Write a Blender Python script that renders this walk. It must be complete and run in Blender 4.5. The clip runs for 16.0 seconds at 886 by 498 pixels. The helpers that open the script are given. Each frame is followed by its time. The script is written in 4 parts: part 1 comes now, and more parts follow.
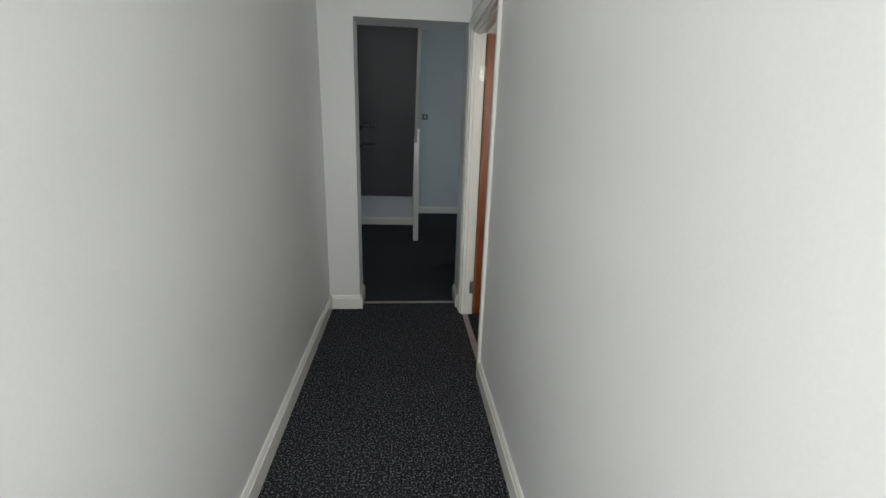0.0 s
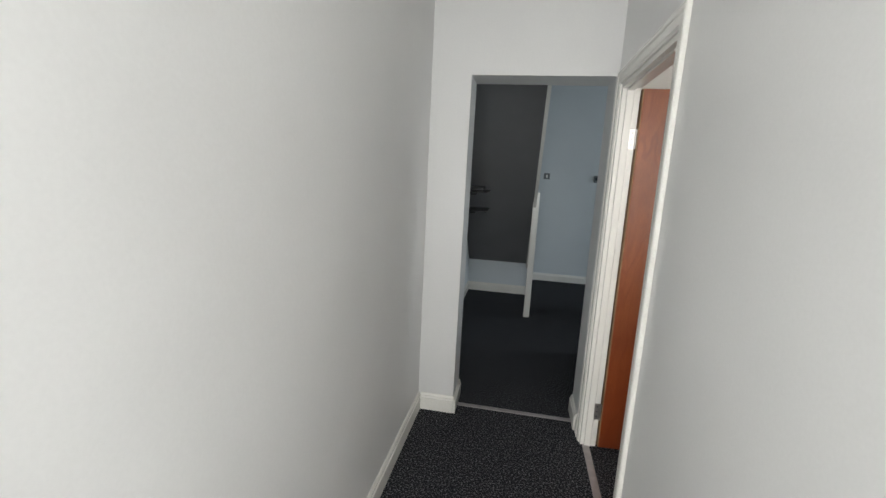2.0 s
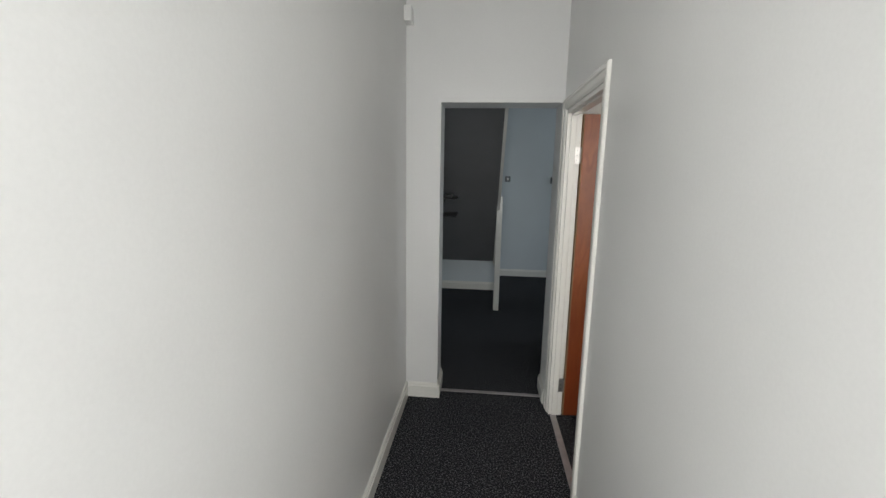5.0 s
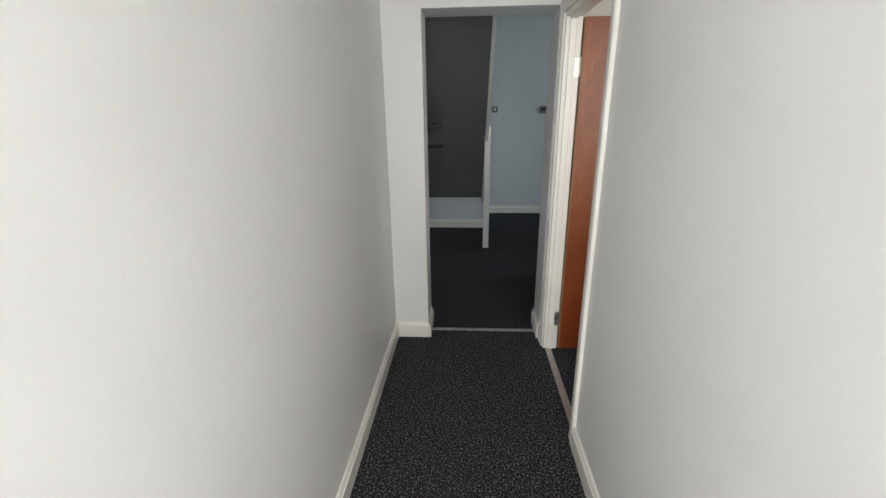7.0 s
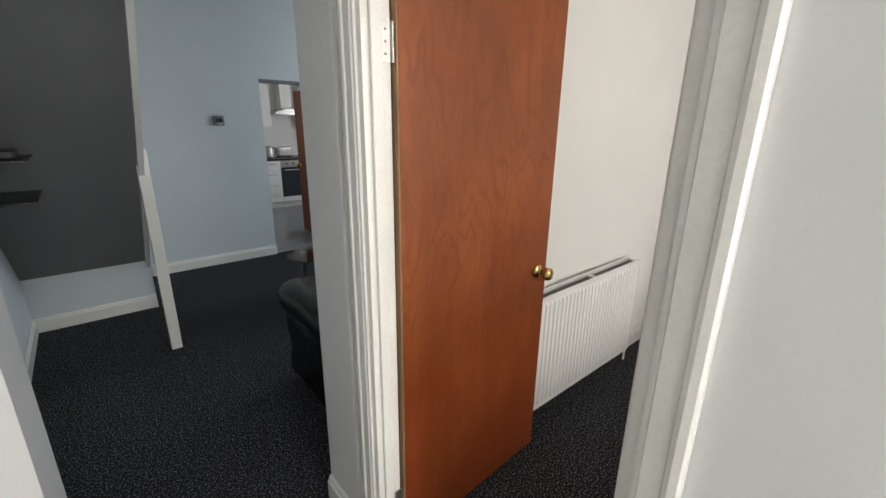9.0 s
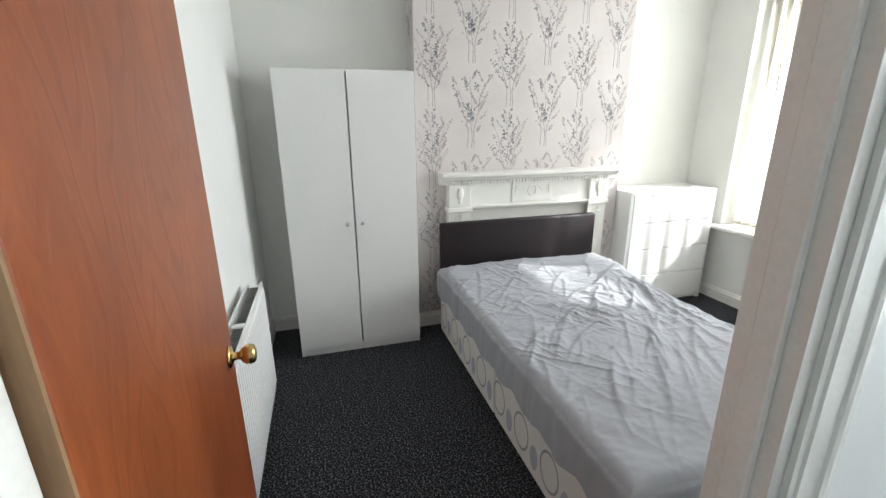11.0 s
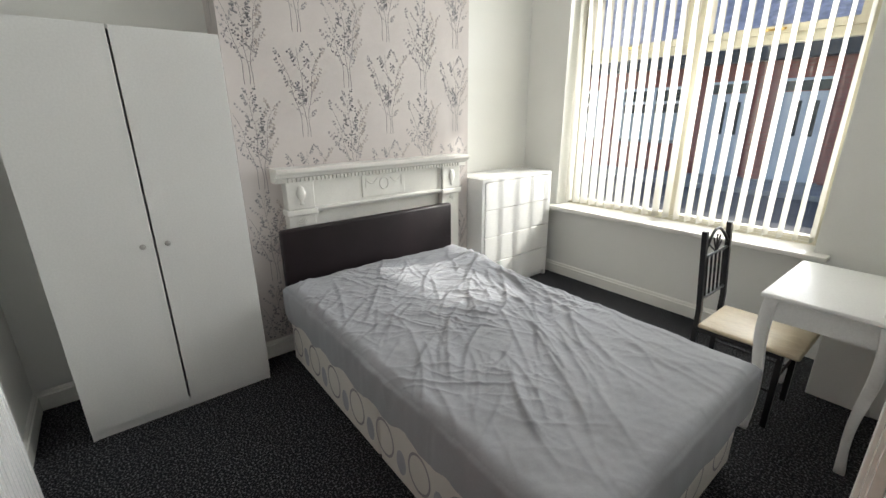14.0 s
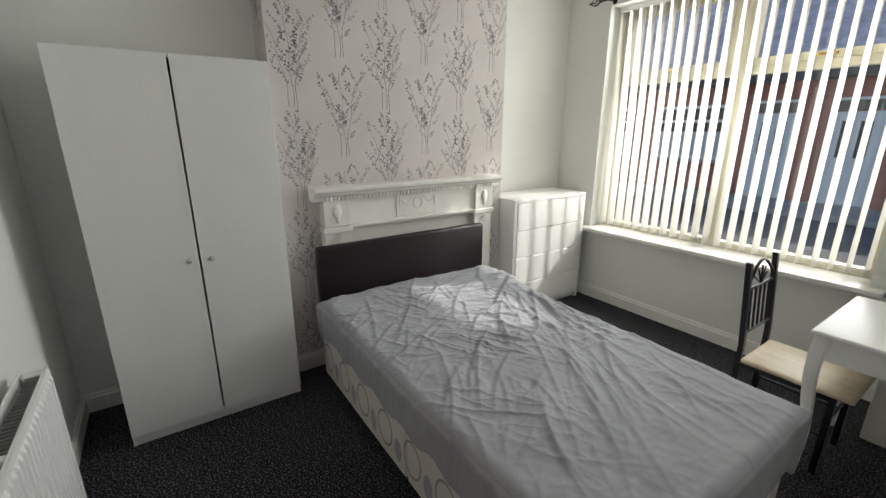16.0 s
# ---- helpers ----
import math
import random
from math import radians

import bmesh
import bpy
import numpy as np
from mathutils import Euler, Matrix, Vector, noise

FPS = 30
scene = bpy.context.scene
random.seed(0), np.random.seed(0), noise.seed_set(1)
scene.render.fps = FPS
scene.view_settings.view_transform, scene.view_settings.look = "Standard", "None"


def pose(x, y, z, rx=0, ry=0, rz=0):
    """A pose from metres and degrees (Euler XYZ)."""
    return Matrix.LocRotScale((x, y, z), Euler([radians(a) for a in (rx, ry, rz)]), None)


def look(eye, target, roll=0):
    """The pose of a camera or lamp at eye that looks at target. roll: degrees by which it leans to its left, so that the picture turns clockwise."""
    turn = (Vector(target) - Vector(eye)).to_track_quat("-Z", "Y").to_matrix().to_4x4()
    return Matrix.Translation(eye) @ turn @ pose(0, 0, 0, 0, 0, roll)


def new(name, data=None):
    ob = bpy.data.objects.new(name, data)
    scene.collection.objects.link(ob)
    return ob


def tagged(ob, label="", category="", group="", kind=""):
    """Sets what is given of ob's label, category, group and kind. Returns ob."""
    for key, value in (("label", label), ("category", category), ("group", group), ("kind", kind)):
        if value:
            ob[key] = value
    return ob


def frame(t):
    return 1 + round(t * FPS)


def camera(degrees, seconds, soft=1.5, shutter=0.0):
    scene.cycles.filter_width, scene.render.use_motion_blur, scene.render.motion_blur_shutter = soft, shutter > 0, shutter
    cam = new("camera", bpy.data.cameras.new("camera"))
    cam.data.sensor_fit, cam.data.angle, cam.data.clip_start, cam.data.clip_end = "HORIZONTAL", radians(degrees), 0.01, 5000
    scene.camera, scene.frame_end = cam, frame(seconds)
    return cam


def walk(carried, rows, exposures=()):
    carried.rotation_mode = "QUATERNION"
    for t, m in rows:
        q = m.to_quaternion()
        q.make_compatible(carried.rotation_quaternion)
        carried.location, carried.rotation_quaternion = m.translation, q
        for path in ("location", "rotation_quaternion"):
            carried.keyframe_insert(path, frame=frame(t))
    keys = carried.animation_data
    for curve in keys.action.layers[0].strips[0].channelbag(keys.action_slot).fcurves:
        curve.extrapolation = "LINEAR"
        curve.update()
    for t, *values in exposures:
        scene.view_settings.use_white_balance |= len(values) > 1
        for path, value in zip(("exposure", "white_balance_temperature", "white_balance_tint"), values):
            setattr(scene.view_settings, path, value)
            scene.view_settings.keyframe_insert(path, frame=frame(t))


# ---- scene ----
cam = camera(93.1, 16.0)
PATH = [
    (0, (0.408, 0.295, 1.411), (0.589, 2.207, 0.854), 1.8),
    (0.5, (0.358, 0.646, 1.495), (0.315, 2.581, 0.994), 2.2),
    (1, (0.379, 0.928, 1.536), (0.081, 2.86, 1.113), 2.6),
    (1.5, (0.386, 1.017, 1.539), (-0.095, 2.92, 1.154), 3.3),
    (2, (0.392, 0.933, 1.553), (0.042, 2.868, 1.19), 2.9),
    (2.5, (0.393, 0.71, 1.564), (0.171, 2.659, 1.173), 2.3),
    (3, (0.41, 0.668, 1.582), (0.073, 2.609, 1.235), 0.5),
    (3.5, (0.427, 0.716, 1.58), (0.125, 2.657, 1.204), 3.3),
    (3.7, (0.428, 0.713, 1.58), (0.1, 2.651, 1.207), 4.1),
    (5.8, (0.261, 0.495, 1.682), (0.146, 2.458, 1.317), -0.6),
    (6, (0.245, 0.492, 1.638), (0.078, 2.44, 1.22), -0.8),
    (6.5, (0.291, 0.576, 1.575), (0.066, 2.486, 1.027), -1.2),
    (7, (0.329, 0.761, 1.542), (0.213, 2.657, 0.919), -0.7),
    (7.5, (0.276, 1.117, 1.547), (0.369, 3.011, 0.91), 0.0),
    (8, (0.256, 1.511, 1.535), (0.597, 3.385, 0.925), 0.2),
    (8.5, (0.258, 1.907, 1.551), (0.997, 3.677, 0.983), 0.6),
    (9, (0.258, 2.282, 1.565), (1.499, 3.74, 0.985), 0.7),
    (9.5, (0.32, 2.565, 1.53), (1.894, 3.658, 0.959), -0.1),
    (10, (0.406, 2.77, 1.523), (2.229, 3.345, 0.935), -1.0),
    (10.2, (0.432, 2.838, 1.521), (2.315, 3.129, 0.914), -1.1),
    (12.3, (0.711, 3.165, 1.614), (2.369, 2.15, 1.147), -1.0),
    (12.5, (0.727, 3.167, 1.613), (2.36, 2.121, 1.127), -1.0),
    (13, (0.798, 3.095, 1.566), (2.382, 2.011, 1.003), -0.8),
    (13.5, (0.883, 2.999, 1.532), (2.414, 1.869, 0.919), -0.6),
    (14, (0.952, 2.963, 1.514), (2.446, 1.782, 0.903), -0.5),
    (14.5, (0.979, 2.965, 1.534), (2.456, 1.732, 0.987), -0.5),
    (15, (0.953, 2.989, 1.615), (2.436, 1.732, 1.148), -0.6),
    (15.5, (0.948, 2.994, 1.615), (2.463, 1.768, 1.165), -0.4),
    (16, (0.971, 2.98, 1.561), (2.558, 1.894, 1.011), 0.1),
]
walk(cam, [(t, look(eye, target, roll)) for t, eye, target, roll in PATH],
     [(0, -0.65, 6500, 10), (0.5, -0.28, 6500, 11), (1.5, 0.05, 6550, 12), (2.5, -0.05, 6580, 12), (3.7, -0.12, 6600, 12), (5.8, -0.35, 6600, 12), (6.5, -0.15, 6650, 12), (7.0, 0.0, 6700, 13), (7.5, 0.33, 6720, 13), (8.0, 0.38, 6750, 13), (8.5, 0.25, 6750, 13), (9.5, 0.7, 6600, 13), (10.2, 0.88, 6250, 10), (12.3, 0.35, 5850, 6), (13, 0.25, 5950, 7), (14.5, 0.2, 6300, 8), (15, -0.15, 6300, 7), (15.5, -0.2, 6300, 7), (16, -0.12, 6300, 7)])

# ---- light ----
SUN_WAY = Vector((0.42, 1.0, -0.82)).normalized()
world = bpy.data.worlds.new("sky")
scene.world = world
world.use_nodes = True
wn = world.node_tree.nodes
sky = wn.new("ShaderNodeTexSky")
sky.sky_type, sky.sun_disc = "NISHITA", False
sky.sun_elevation = math.asin(-SUN_WAY.z)
sky.sun_rotation = math.atan2(-SUN_WAY.x, -SUN_WAY.y)
world.node_tree.links.new(sky.outputs[0], wn["Background"].inputs[0])
wn["Background"].inputs[1].default_value = 0.15
sun = new("sun", bpy.data.lights.new("sun", "SUN"))
sun.data.energy, sun.data.angle, sun.data.color = 4.2, radians(1.0), (1.0, 0.94, 0.85)
sun.rotation_euler = SUN_WAY.to_track_quat("-Z", "Y").to_euler()


def daylight(name, m, w, h, watts, colour):
    ob = new(name, bpy.data.lights.new(name, "AREA"))
    ob.data.shape, ob.data.size, ob.data.size_y = "RECTANGLE", w, h
    ob.data.energy, ob.data.color = watts, colour
    ob.matrix_world = m
    return ob


daylight("window_daylight", look((2.42, -0.535, 1.62), (2.42, 2, 1.4)), 1.8, 1.75, 66, (1.0, 0.98, 0.95))
# stands inside the blocked front doorway in place of daylight through it
daylight("front_door_daylight", look((0.365, -0.44, 1.5), (0.365, 3, 1.35)), 0.8, 2.0, 41, (0.98, 1.0, 0.99))
daylight("living_window_daylight", look((4.72, 5.6, 1.6), (1, 5.9, 1.4)), 1.5, 1.3, 33, (0.84, 0.94, 1.0))
daylight("kitchen_window_daylight", look((4.36, 8.8, 1.6), (2, 9.2, 1.2)), 1.1, 1.1, 15, (0.95, 0.98, 1.0))


# ---- materials ----
def mat(name, colour, rough=0.6, metal=0.0, var=0.06, scale=6.0, bump=0.0, bscale=60.0, spec=0.5, grain=0.03, gscale=120.0):
    """A surface with broad and fine variation of tone, and fine relief."""
    m = bpy.data.materials.new(name)
    m.use_nodes = True
    nt = m.node_tree
    n, l = nt.nodes, nt.links
    b = n["Principled BSDF"]
    b.inputs["Roughness"].default_value, b.inputs["Metallic"].default_value = rough, metal
    b.inputs["Specular IOR Level"].default_value = spec
    tc = n.new("ShaderNodeTexCoord")
    n1, n2 = n.new("ShaderNodeTexNoise"), n.new("ShaderNodeTexNoise")
    n1.inputs["Scale"].default_value, n2.inputs["Scale"].default_value = scale, gscale
    n1.inputs["Detail"].default_value = 4
    for q in (n1, n2):
        l.new(tc.outputs["Object"], q.inputs["Vector"])
    r1, r2 = n.new("ShaderNodeMapRange"), n.new("ShaderNodeMapRange")
    for r, v, q in ((r1, var, n1), (r2, grain, n2)):
        r.inputs["From Min"].default_value, r.inputs["From Max"].default_value = 0.3, 0.7
        r.inputs["To Min"].default_value, r.inputs["To Max"].default_value = 1 - v, 1 + v
        l.new(q.outputs["Fac"], r.inputs["Value"])
    mu = n.new("ShaderNodeMath")
    mu.operation = "MULTIPLY"
    l.new(r1.outputs[0], mu.inputs[0]), l.new(r2.outputs[0], mu.inputs[1])
    vm = n.new("ShaderNodeVectorMath")
    vm.operation = "SCALE"
    vm.inputs[0].default_value = colour
    l.new(mu.outputs[0], vm.inputs["Scale"])
    l.new(vm.outputs[0], b.inputs["Base Color"])
    if bump:
        n3, bp = n.new("ShaderNodeTexNoise"), n.new("ShaderNodeBump")
        n3.inputs["Scale"].default_value, n3.inputs["Detail"].default_value = bscale, 5
        bp.inputs["Strength"].default_value, bp.inputs["Distance"].default_value = bump, 0.01
        l.new(tc.outputs["Object"], n3.inputs["Vector"])
        l.new(n3.outputs["Fac"], bp.inputs["Height"]), l.new(bp.outputs[0], b.inputs["Normal"])
    return m


def carpet_mat(name, dark, light):
    """Looped pile: speckled tufts with relief."""
    m = mat(name, dark, 0.95, var=0.12, scale=3, spec=0.1)
    n, l = m.node_tree.nodes, m.node_tree.links
    b = n["Principled BSDF"]
    tc = n.new("ShaderNodeTexCoord")
    vo, ns = n.new("ShaderNodeTexVoronoi"), n.new("ShaderNodeTexNoise")
    vo.inputs["Scale"].default_value, ns.inputs["Scale"].default_value = 150, 112
    ns.inputs["Detail"].default_value = 3
    l.new(tc.outputs["Object"], vo.inputs["Vector"]), l.new(tc.outputs["Object"], ns.inputs["Vector"])
    rp = n.new("ShaderNodeMapRange")
    rp.inputs["From Min"].default_value, rp.inputs["From Max"].default_value = 0.5, 0.74
    l.new(ns.outputs["Fac"], rp.inputs["Value"])
    mx = n.new("ShaderNodeMix")
    mx.data_type = "RGBA"
    mx.inputs["A"].default_value, mx.inputs["B"].default_value = (*dark, 1), (*light, 1)
    l.new(rp.outputs[0], mx.inputs["Factor"]), l.new(mx.outputs["Result"], b.inputs["Base Color"])
    bp = n.new("ShaderNodeBump")
    bp.inputs["Strength"].default_value, bp.inputs["Distance"].default_value = 0.9, 0.006
    l.new(vo.outputs["Distance"], bp.inputs["Height"]), l.new(bp.outputs[0], b.inputs["Normal"])
    return m


def wood_mat(name, c1, c2, rough=0.35, along="z"):
    """Stained veneer: stretched figure with fine pores and worn patches."""
    m = mat(name, c1, rough)
    n, l = m.node_tree.nodes, m.node_tree.links
    b = n["Principled BSDF"]
    tc, mp = n.new("ShaderNodeTexCoord"), n.new("ShaderNodeMapping")
    mp.inputs["Scale"].default_value = {"z": (7, 7, 1.3), "x": (1.5, 4.5, 4.5), "y": (4.5, 1.5, 4.5)}[along]
    l.new(tc.outputs["Object"], mp.inputs["Vector"])
    wv, ns, st = n.new("ShaderNodeTexNoise"), n.new("ShaderNodeTexNoise"), n.new("ShaderNodeTexNoise")
    wv.inputs["Scale"].default_value, wv.inputs["Detail"].default_value, wv.inputs["Distortion"].default_value = 1.0, 7, 3.5
    ns.inputs["Scale"].default_value, ns.inputs["Detail"].default_value = 26, 5
    st.inputs["Scale"].default_value = 2.0
    l.new(mp.outputs[0], wv.inputs["Vector"]), l.new(mp.outputs[0], ns.inputs["Vector"]), l.new(tc.outputs["Object"], st.inputs["Vector"])
    cr = n.new("ShaderNodeValToRGB")
    cr.color_ramp.elements[0].position, cr.color_ramp.elements[0].color = 0.3, (*c2, 1)
    cr.color_ramp.elements[1].position, cr.color_ramp.elements[1].color = 0.62, (*c1, 1)
    l.new(wv.outputs["Fac"], cr.inputs[0])
    r = n.new("ShaderNodeMapRange")
    r.inputs["From Min"].default_value, r.inputs["From Max"].default_value = 0.3, 0.7
    r.inputs["To Min"].default_value, r.inputs["To Max"].default_value = 0.9, 1.07
    l.new(ns.outputs["Fac"], r.inputs["Value"])
    r2 = n.new("ShaderNodeMapRange")
    r2.inputs["From Min"].default_value, r2.inputs["From Max"].default_value = 0.35, 0.65
    r2.inputs["To Min"].default_value, r2.inputs["To Max"].default_value = 0.8, 1.15
    l.new(st.outputs["Fac"], r2.inputs["Value"])
    mu = n.new("ShaderNodeMath")
    mu.operation = "MULTIPLY"
    l.new(r.outputs[0], mu.inputs[0]), l.new(r2.outputs[0], mu.inputs[1])
    vm = n.new("ShaderNodeVectorMath")
    vm.operation = "SCALE"
    l.new(cr.outputs[0], vm.inputs[0]), l.new(mu.outputs[0], vm.inputs["Scale"])
    l.new(vm.outputs[0], b.inputs["Base Color"])
    return m


def veneer_mat(name, c1, c2, rough):
    """Rotary-cut stained veneer: nested contour figure, pores along the grain, blotchy stain."""
    m = wood_mat(name, c1, tuple(0.55 * a + 0.45 * b for a, b in zip(c1, c2)), rough)
    n, l = m.node_tree.nodes, m.node_tree.links
    b = n["Principled BSDF"]
    base = b.inputs["Base Color"].links[0].from_socket
    tc, mp, fig = n.new("ShaderNodeTexCoord"), n.new("ShaderNodeMapping"), n.new("ShaderNodeTexNoise")
    mp.inputs["Scale"].default_value = (3.4, 3.4, 1.15)
    fig.inputs["Scale"].default_value, fig.inputs["Detail"].default_value, fig.inputs["Roughness"].default_value = 1.0, 3.5, 0.42
    l.new(tc.outputs["Object"], mp.inputs["Vector"]), l.new(mp.outputs[0], fig.inputs["Vector"])
    k, sn = n.new("ShaderNodeMath"), n.new("ShaderNodeMath")
    k.operation, sn.operation = "MULTIPLY", "SINE"
    k.inputs[1].default_value = 105.0
    l.new(fig.outputs["Fac"], k.inputs[0]), l.new(k.outputs[0], sn.inputs[0])
    line = n.new("ShaderNodeMapRange")
    line.interpolation_type = "SMOOTHSTEP"
    line.inputs["From Min"].default_value, line.inputs["From Max"].default_value = 0.35, 1.0
    l.new(sn.outputs[0], line.inputs["Value"])
    fade = n.new("ShaderNodeTexNoise")
    fade.inputs["Scale"].default_value = 5.0
    l.new(tc.outputs["Object"], fade.inputs["Vector"])
    fr = n.new("ShaderNodeMapRange")
    fr.inputs["From Min"].default_value, fr.inputs["From Max"].default_value = 0.35, 0.7
    fr.inputs["To Min"].default_value, fr.inputs["To Max"].default_value = 0.08, 0.55
    l.new(fade.outputs["Fac"], fr.inputs["Value"])
    w = n.new("ShaderNodeMath")
    w.operation = "MULTIPLY"
    l.new(line.outputs[0], w.inputs[0]), l.new(fr.outputs[0], w.inputs[1])
    mx = n.new("ShaderNodeMix")
    mx.data_type = "RGBA"
    mx.inputs["B"].default_value = (*c2, 1)
    l.new(w.outputs[0], mx.inputs["Factor"]), l.new(base, mx.inputs["A"])
    # the colour goes deeper and redder in the lower half of the leaf
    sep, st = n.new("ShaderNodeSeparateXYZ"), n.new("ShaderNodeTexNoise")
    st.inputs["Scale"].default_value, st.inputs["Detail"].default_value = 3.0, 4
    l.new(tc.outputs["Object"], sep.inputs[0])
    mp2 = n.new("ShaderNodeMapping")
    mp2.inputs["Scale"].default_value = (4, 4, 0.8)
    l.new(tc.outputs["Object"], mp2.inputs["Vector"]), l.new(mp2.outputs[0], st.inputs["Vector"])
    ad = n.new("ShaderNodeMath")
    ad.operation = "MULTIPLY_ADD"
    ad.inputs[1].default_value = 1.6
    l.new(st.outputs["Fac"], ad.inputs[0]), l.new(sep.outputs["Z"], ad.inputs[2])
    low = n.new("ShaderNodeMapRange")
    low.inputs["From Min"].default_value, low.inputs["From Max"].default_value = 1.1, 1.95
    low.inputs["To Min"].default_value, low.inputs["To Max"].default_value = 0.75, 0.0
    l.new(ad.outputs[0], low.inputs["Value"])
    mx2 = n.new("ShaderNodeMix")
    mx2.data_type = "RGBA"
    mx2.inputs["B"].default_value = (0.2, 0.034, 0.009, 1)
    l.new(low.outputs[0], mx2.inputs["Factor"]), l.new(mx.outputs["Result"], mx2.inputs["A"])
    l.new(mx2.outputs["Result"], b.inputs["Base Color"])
    bp = n.new("ShaderNodeBump")
    bp.inputs["Strength"].default_value, bp.inputs["Distance"].default_value = 0.12, 0.002
    l.new(line.outputs[0], bp.inputs["Height"]), l.new(bp.outputs[0], b.inputs["Normal"])
    return m


def clear_mat(name, tint=(1, 1, 1), rough=0.0):
    m = bpy.data.materials.new(name)
    m.use_nodes = True
    n, l = m.node_tree.nodes, m.node_tree.links
    n.remove(n["Principled BSDF"])
    tr, gl, mx, fr = n.new("ShaderNodeBsdfTransparent"), n.new("ShaderNodeBsdfGlossy"), n.new("ShaderNodeMixShader"), n.new("ShaderNodeFresnel")
    tr.inputs[0].default_value = (*tint, 1)
    gl.inputs["Roughness"].default_value = rough
    l.new(fr.outputs[0], mx.inputs[0]), l.new(tr.outputs[0], mx.inputs[1]), l.new(gl.outputs[0], mx.inputs[2])
    l.new(mx.outputs[0], n["Material Output"].inputs[0])
    return m


def fabric_blind_mat(name):
    m = mat(name, (0.78, 0.76, 0.69), 0.8, var=0.03, scale=30, bump=0.15, bscale=400)
    n, l = m.node_tree.nodes, m.node_tree.links
    b = n["Principled BSDF"]
    tl, mx = n.new("ShaderNodeBsdfTranslucent"), n.new("ShaderNodeMixShader")
    tl.inputs[0].default_value = (0.6, 0.585, 0.53, 1)
    mx.inputs[0].default_value = 0.55
    l.new(b.outputs[0], mx.inputs[1]), l.new(tl.outputs[0], mx.inputs[2])
    l.new(mx.outputs[0], n["Material Output"].inputs[0])
    return m


def brick_mat(name):
    m = mat(name, (0.3, 0.09, 0.06), 0.9)
    n, l = m.node_tree.nodes, m.node_tree.links
    tc, mp, br = n.new("ShaderNodeTexCoord"), n.new("ShaderNodeMapping"), n.new("ShaderNodeTexBrick")
    mp.inputs["Rotation"].default_value = (radians(90), 0, 0)
    l.new(tc.outputs["Object"], mp.inputs["Vector"]), l.new(mp.outputs[0], br.inputs["Vector"])
    br.inputs["Scale"].default_value = 1.0
    br.inputs["Brick Width"].default_value, br.inputs["Row Height"].default_value, br.inputs["Mortar Size"].default_value = 0.225, 0.075, 0.006
    br.inputs["Color1"].default_value, br.inputs["Color2"].default_value, br.inputs["Mortar"].default_value = (0.52, 0.16, 0.12, 1), (0.4, 0.11, 0.08, 1), (0.3, 0.26, 0.23, 1)
    l.new(br.outputs["Color"], n["Principled BSDF"].inputs["Base Color"])
    return m


M_WALL = mat("white_emulsion", (0.78, 0.78, 0.77), 0.4, var=0.025, scale=1.6, bump=0.05, bscale=14, grain=0.012)
M_BEDWALL = mat("cream_emulsion", (0.80, 0.80, 0.765), 0.6, var=0.03, scale=1.4, bump=0.04, bscale=14, grain=0.012)
M_LIVWALL = mat("pale_blue_emulsion", (0.64, 0.69, 0.715), 0.6, var=0.04, scale=1.2, bump=0.04, bscale=14, grain=0.015)
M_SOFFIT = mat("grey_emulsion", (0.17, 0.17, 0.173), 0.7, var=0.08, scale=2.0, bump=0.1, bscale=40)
M_CEIL = mat("ceiling_paint", (0.82, 0.82, 0.80), 0.8, var=0.02, scale=1.5, bump=0.08, bscale=30)
M_GLOSS = mat("white_gloss_paint", (0.84, 0.83, 0.78), 0.22, var=0.03, scale=5, bump=0.03, bscale=30)
M_CARPET = carpet_mat("charcoal_carpet", (0.018, 0.019, 0.022), (0.26, 0.26, 0.274))
M_STRIP = mat("brushed_strip", (0.45, 0.42, 0.42), 0.45, 0.7, var=0.1, scale=20)
M_PAPER = mat("wallpaper_ground", (0.66, 0.61, 0.585), 0.75, var=0.035, scale=2.2, bump=0.12, bscale=220, grain=0.025, gscale=260)
M_STEM = mat("wallpaper_stem", (0.25, 0.24, 0.25), 0.75, var=0.2, scale=8)
M_LEAF_A = mat("wallpaper_leaf_dark", (0.235, 0.23, 0.245), 0.75, var=0.2, scale=9)
M_LEAF_B = mat("wallpaper_leaf_grey", (0.37, 0.355, 0.36), 0.75, var=0.15, scale=9)
M_LEAF_C = mat("wallpaper_leaf_tan", (0.52, 0.46, 0.42), 0.75, var=0.15, scale=9)
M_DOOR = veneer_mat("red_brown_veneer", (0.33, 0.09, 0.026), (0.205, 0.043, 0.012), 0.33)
M_DOOREDGE = wood_mat("oak_lipping", (0.34, 0.2, 0.1), (0.2, 0.11, 0.05), 0.55)
M_BRASS = mat("brass", (0.72, 0.5, 0.2), 0.22, 1.0, var=0.1, scale=30)
M_STEEL = mat("steel", (0.55, 0.54, 0.52), 0.35, 1.0, var=0.1, scale=40)
M_RAD = mat("radiator_enamel", (0.86, 0.86, 0.84), 0.25, var=0.02, scale=4)
M_RADIN = mat("dark_grey_fins", (0.22, 0.22, 0.21), 0.8, var=0.2, scale=20)
M_MELAMINE = mat("white_melamine", (0.83, 0.83, 0.81), 0.32, var=0.015, scale=3, bump=0.02, bscale=150)
M_LEATHER = mat("dark_brown_leatherette", (0.016, 0.01, 0.012), 0.42, var=0.15, scale=6, bump=0.2, bscale=180, spec=0.35)
M_BLACKLEATHER = mat("black_leather", (0.005, 0.005, 0.006), 0.16, var=0.2, scale=8, bump=0.3, bscale=140)
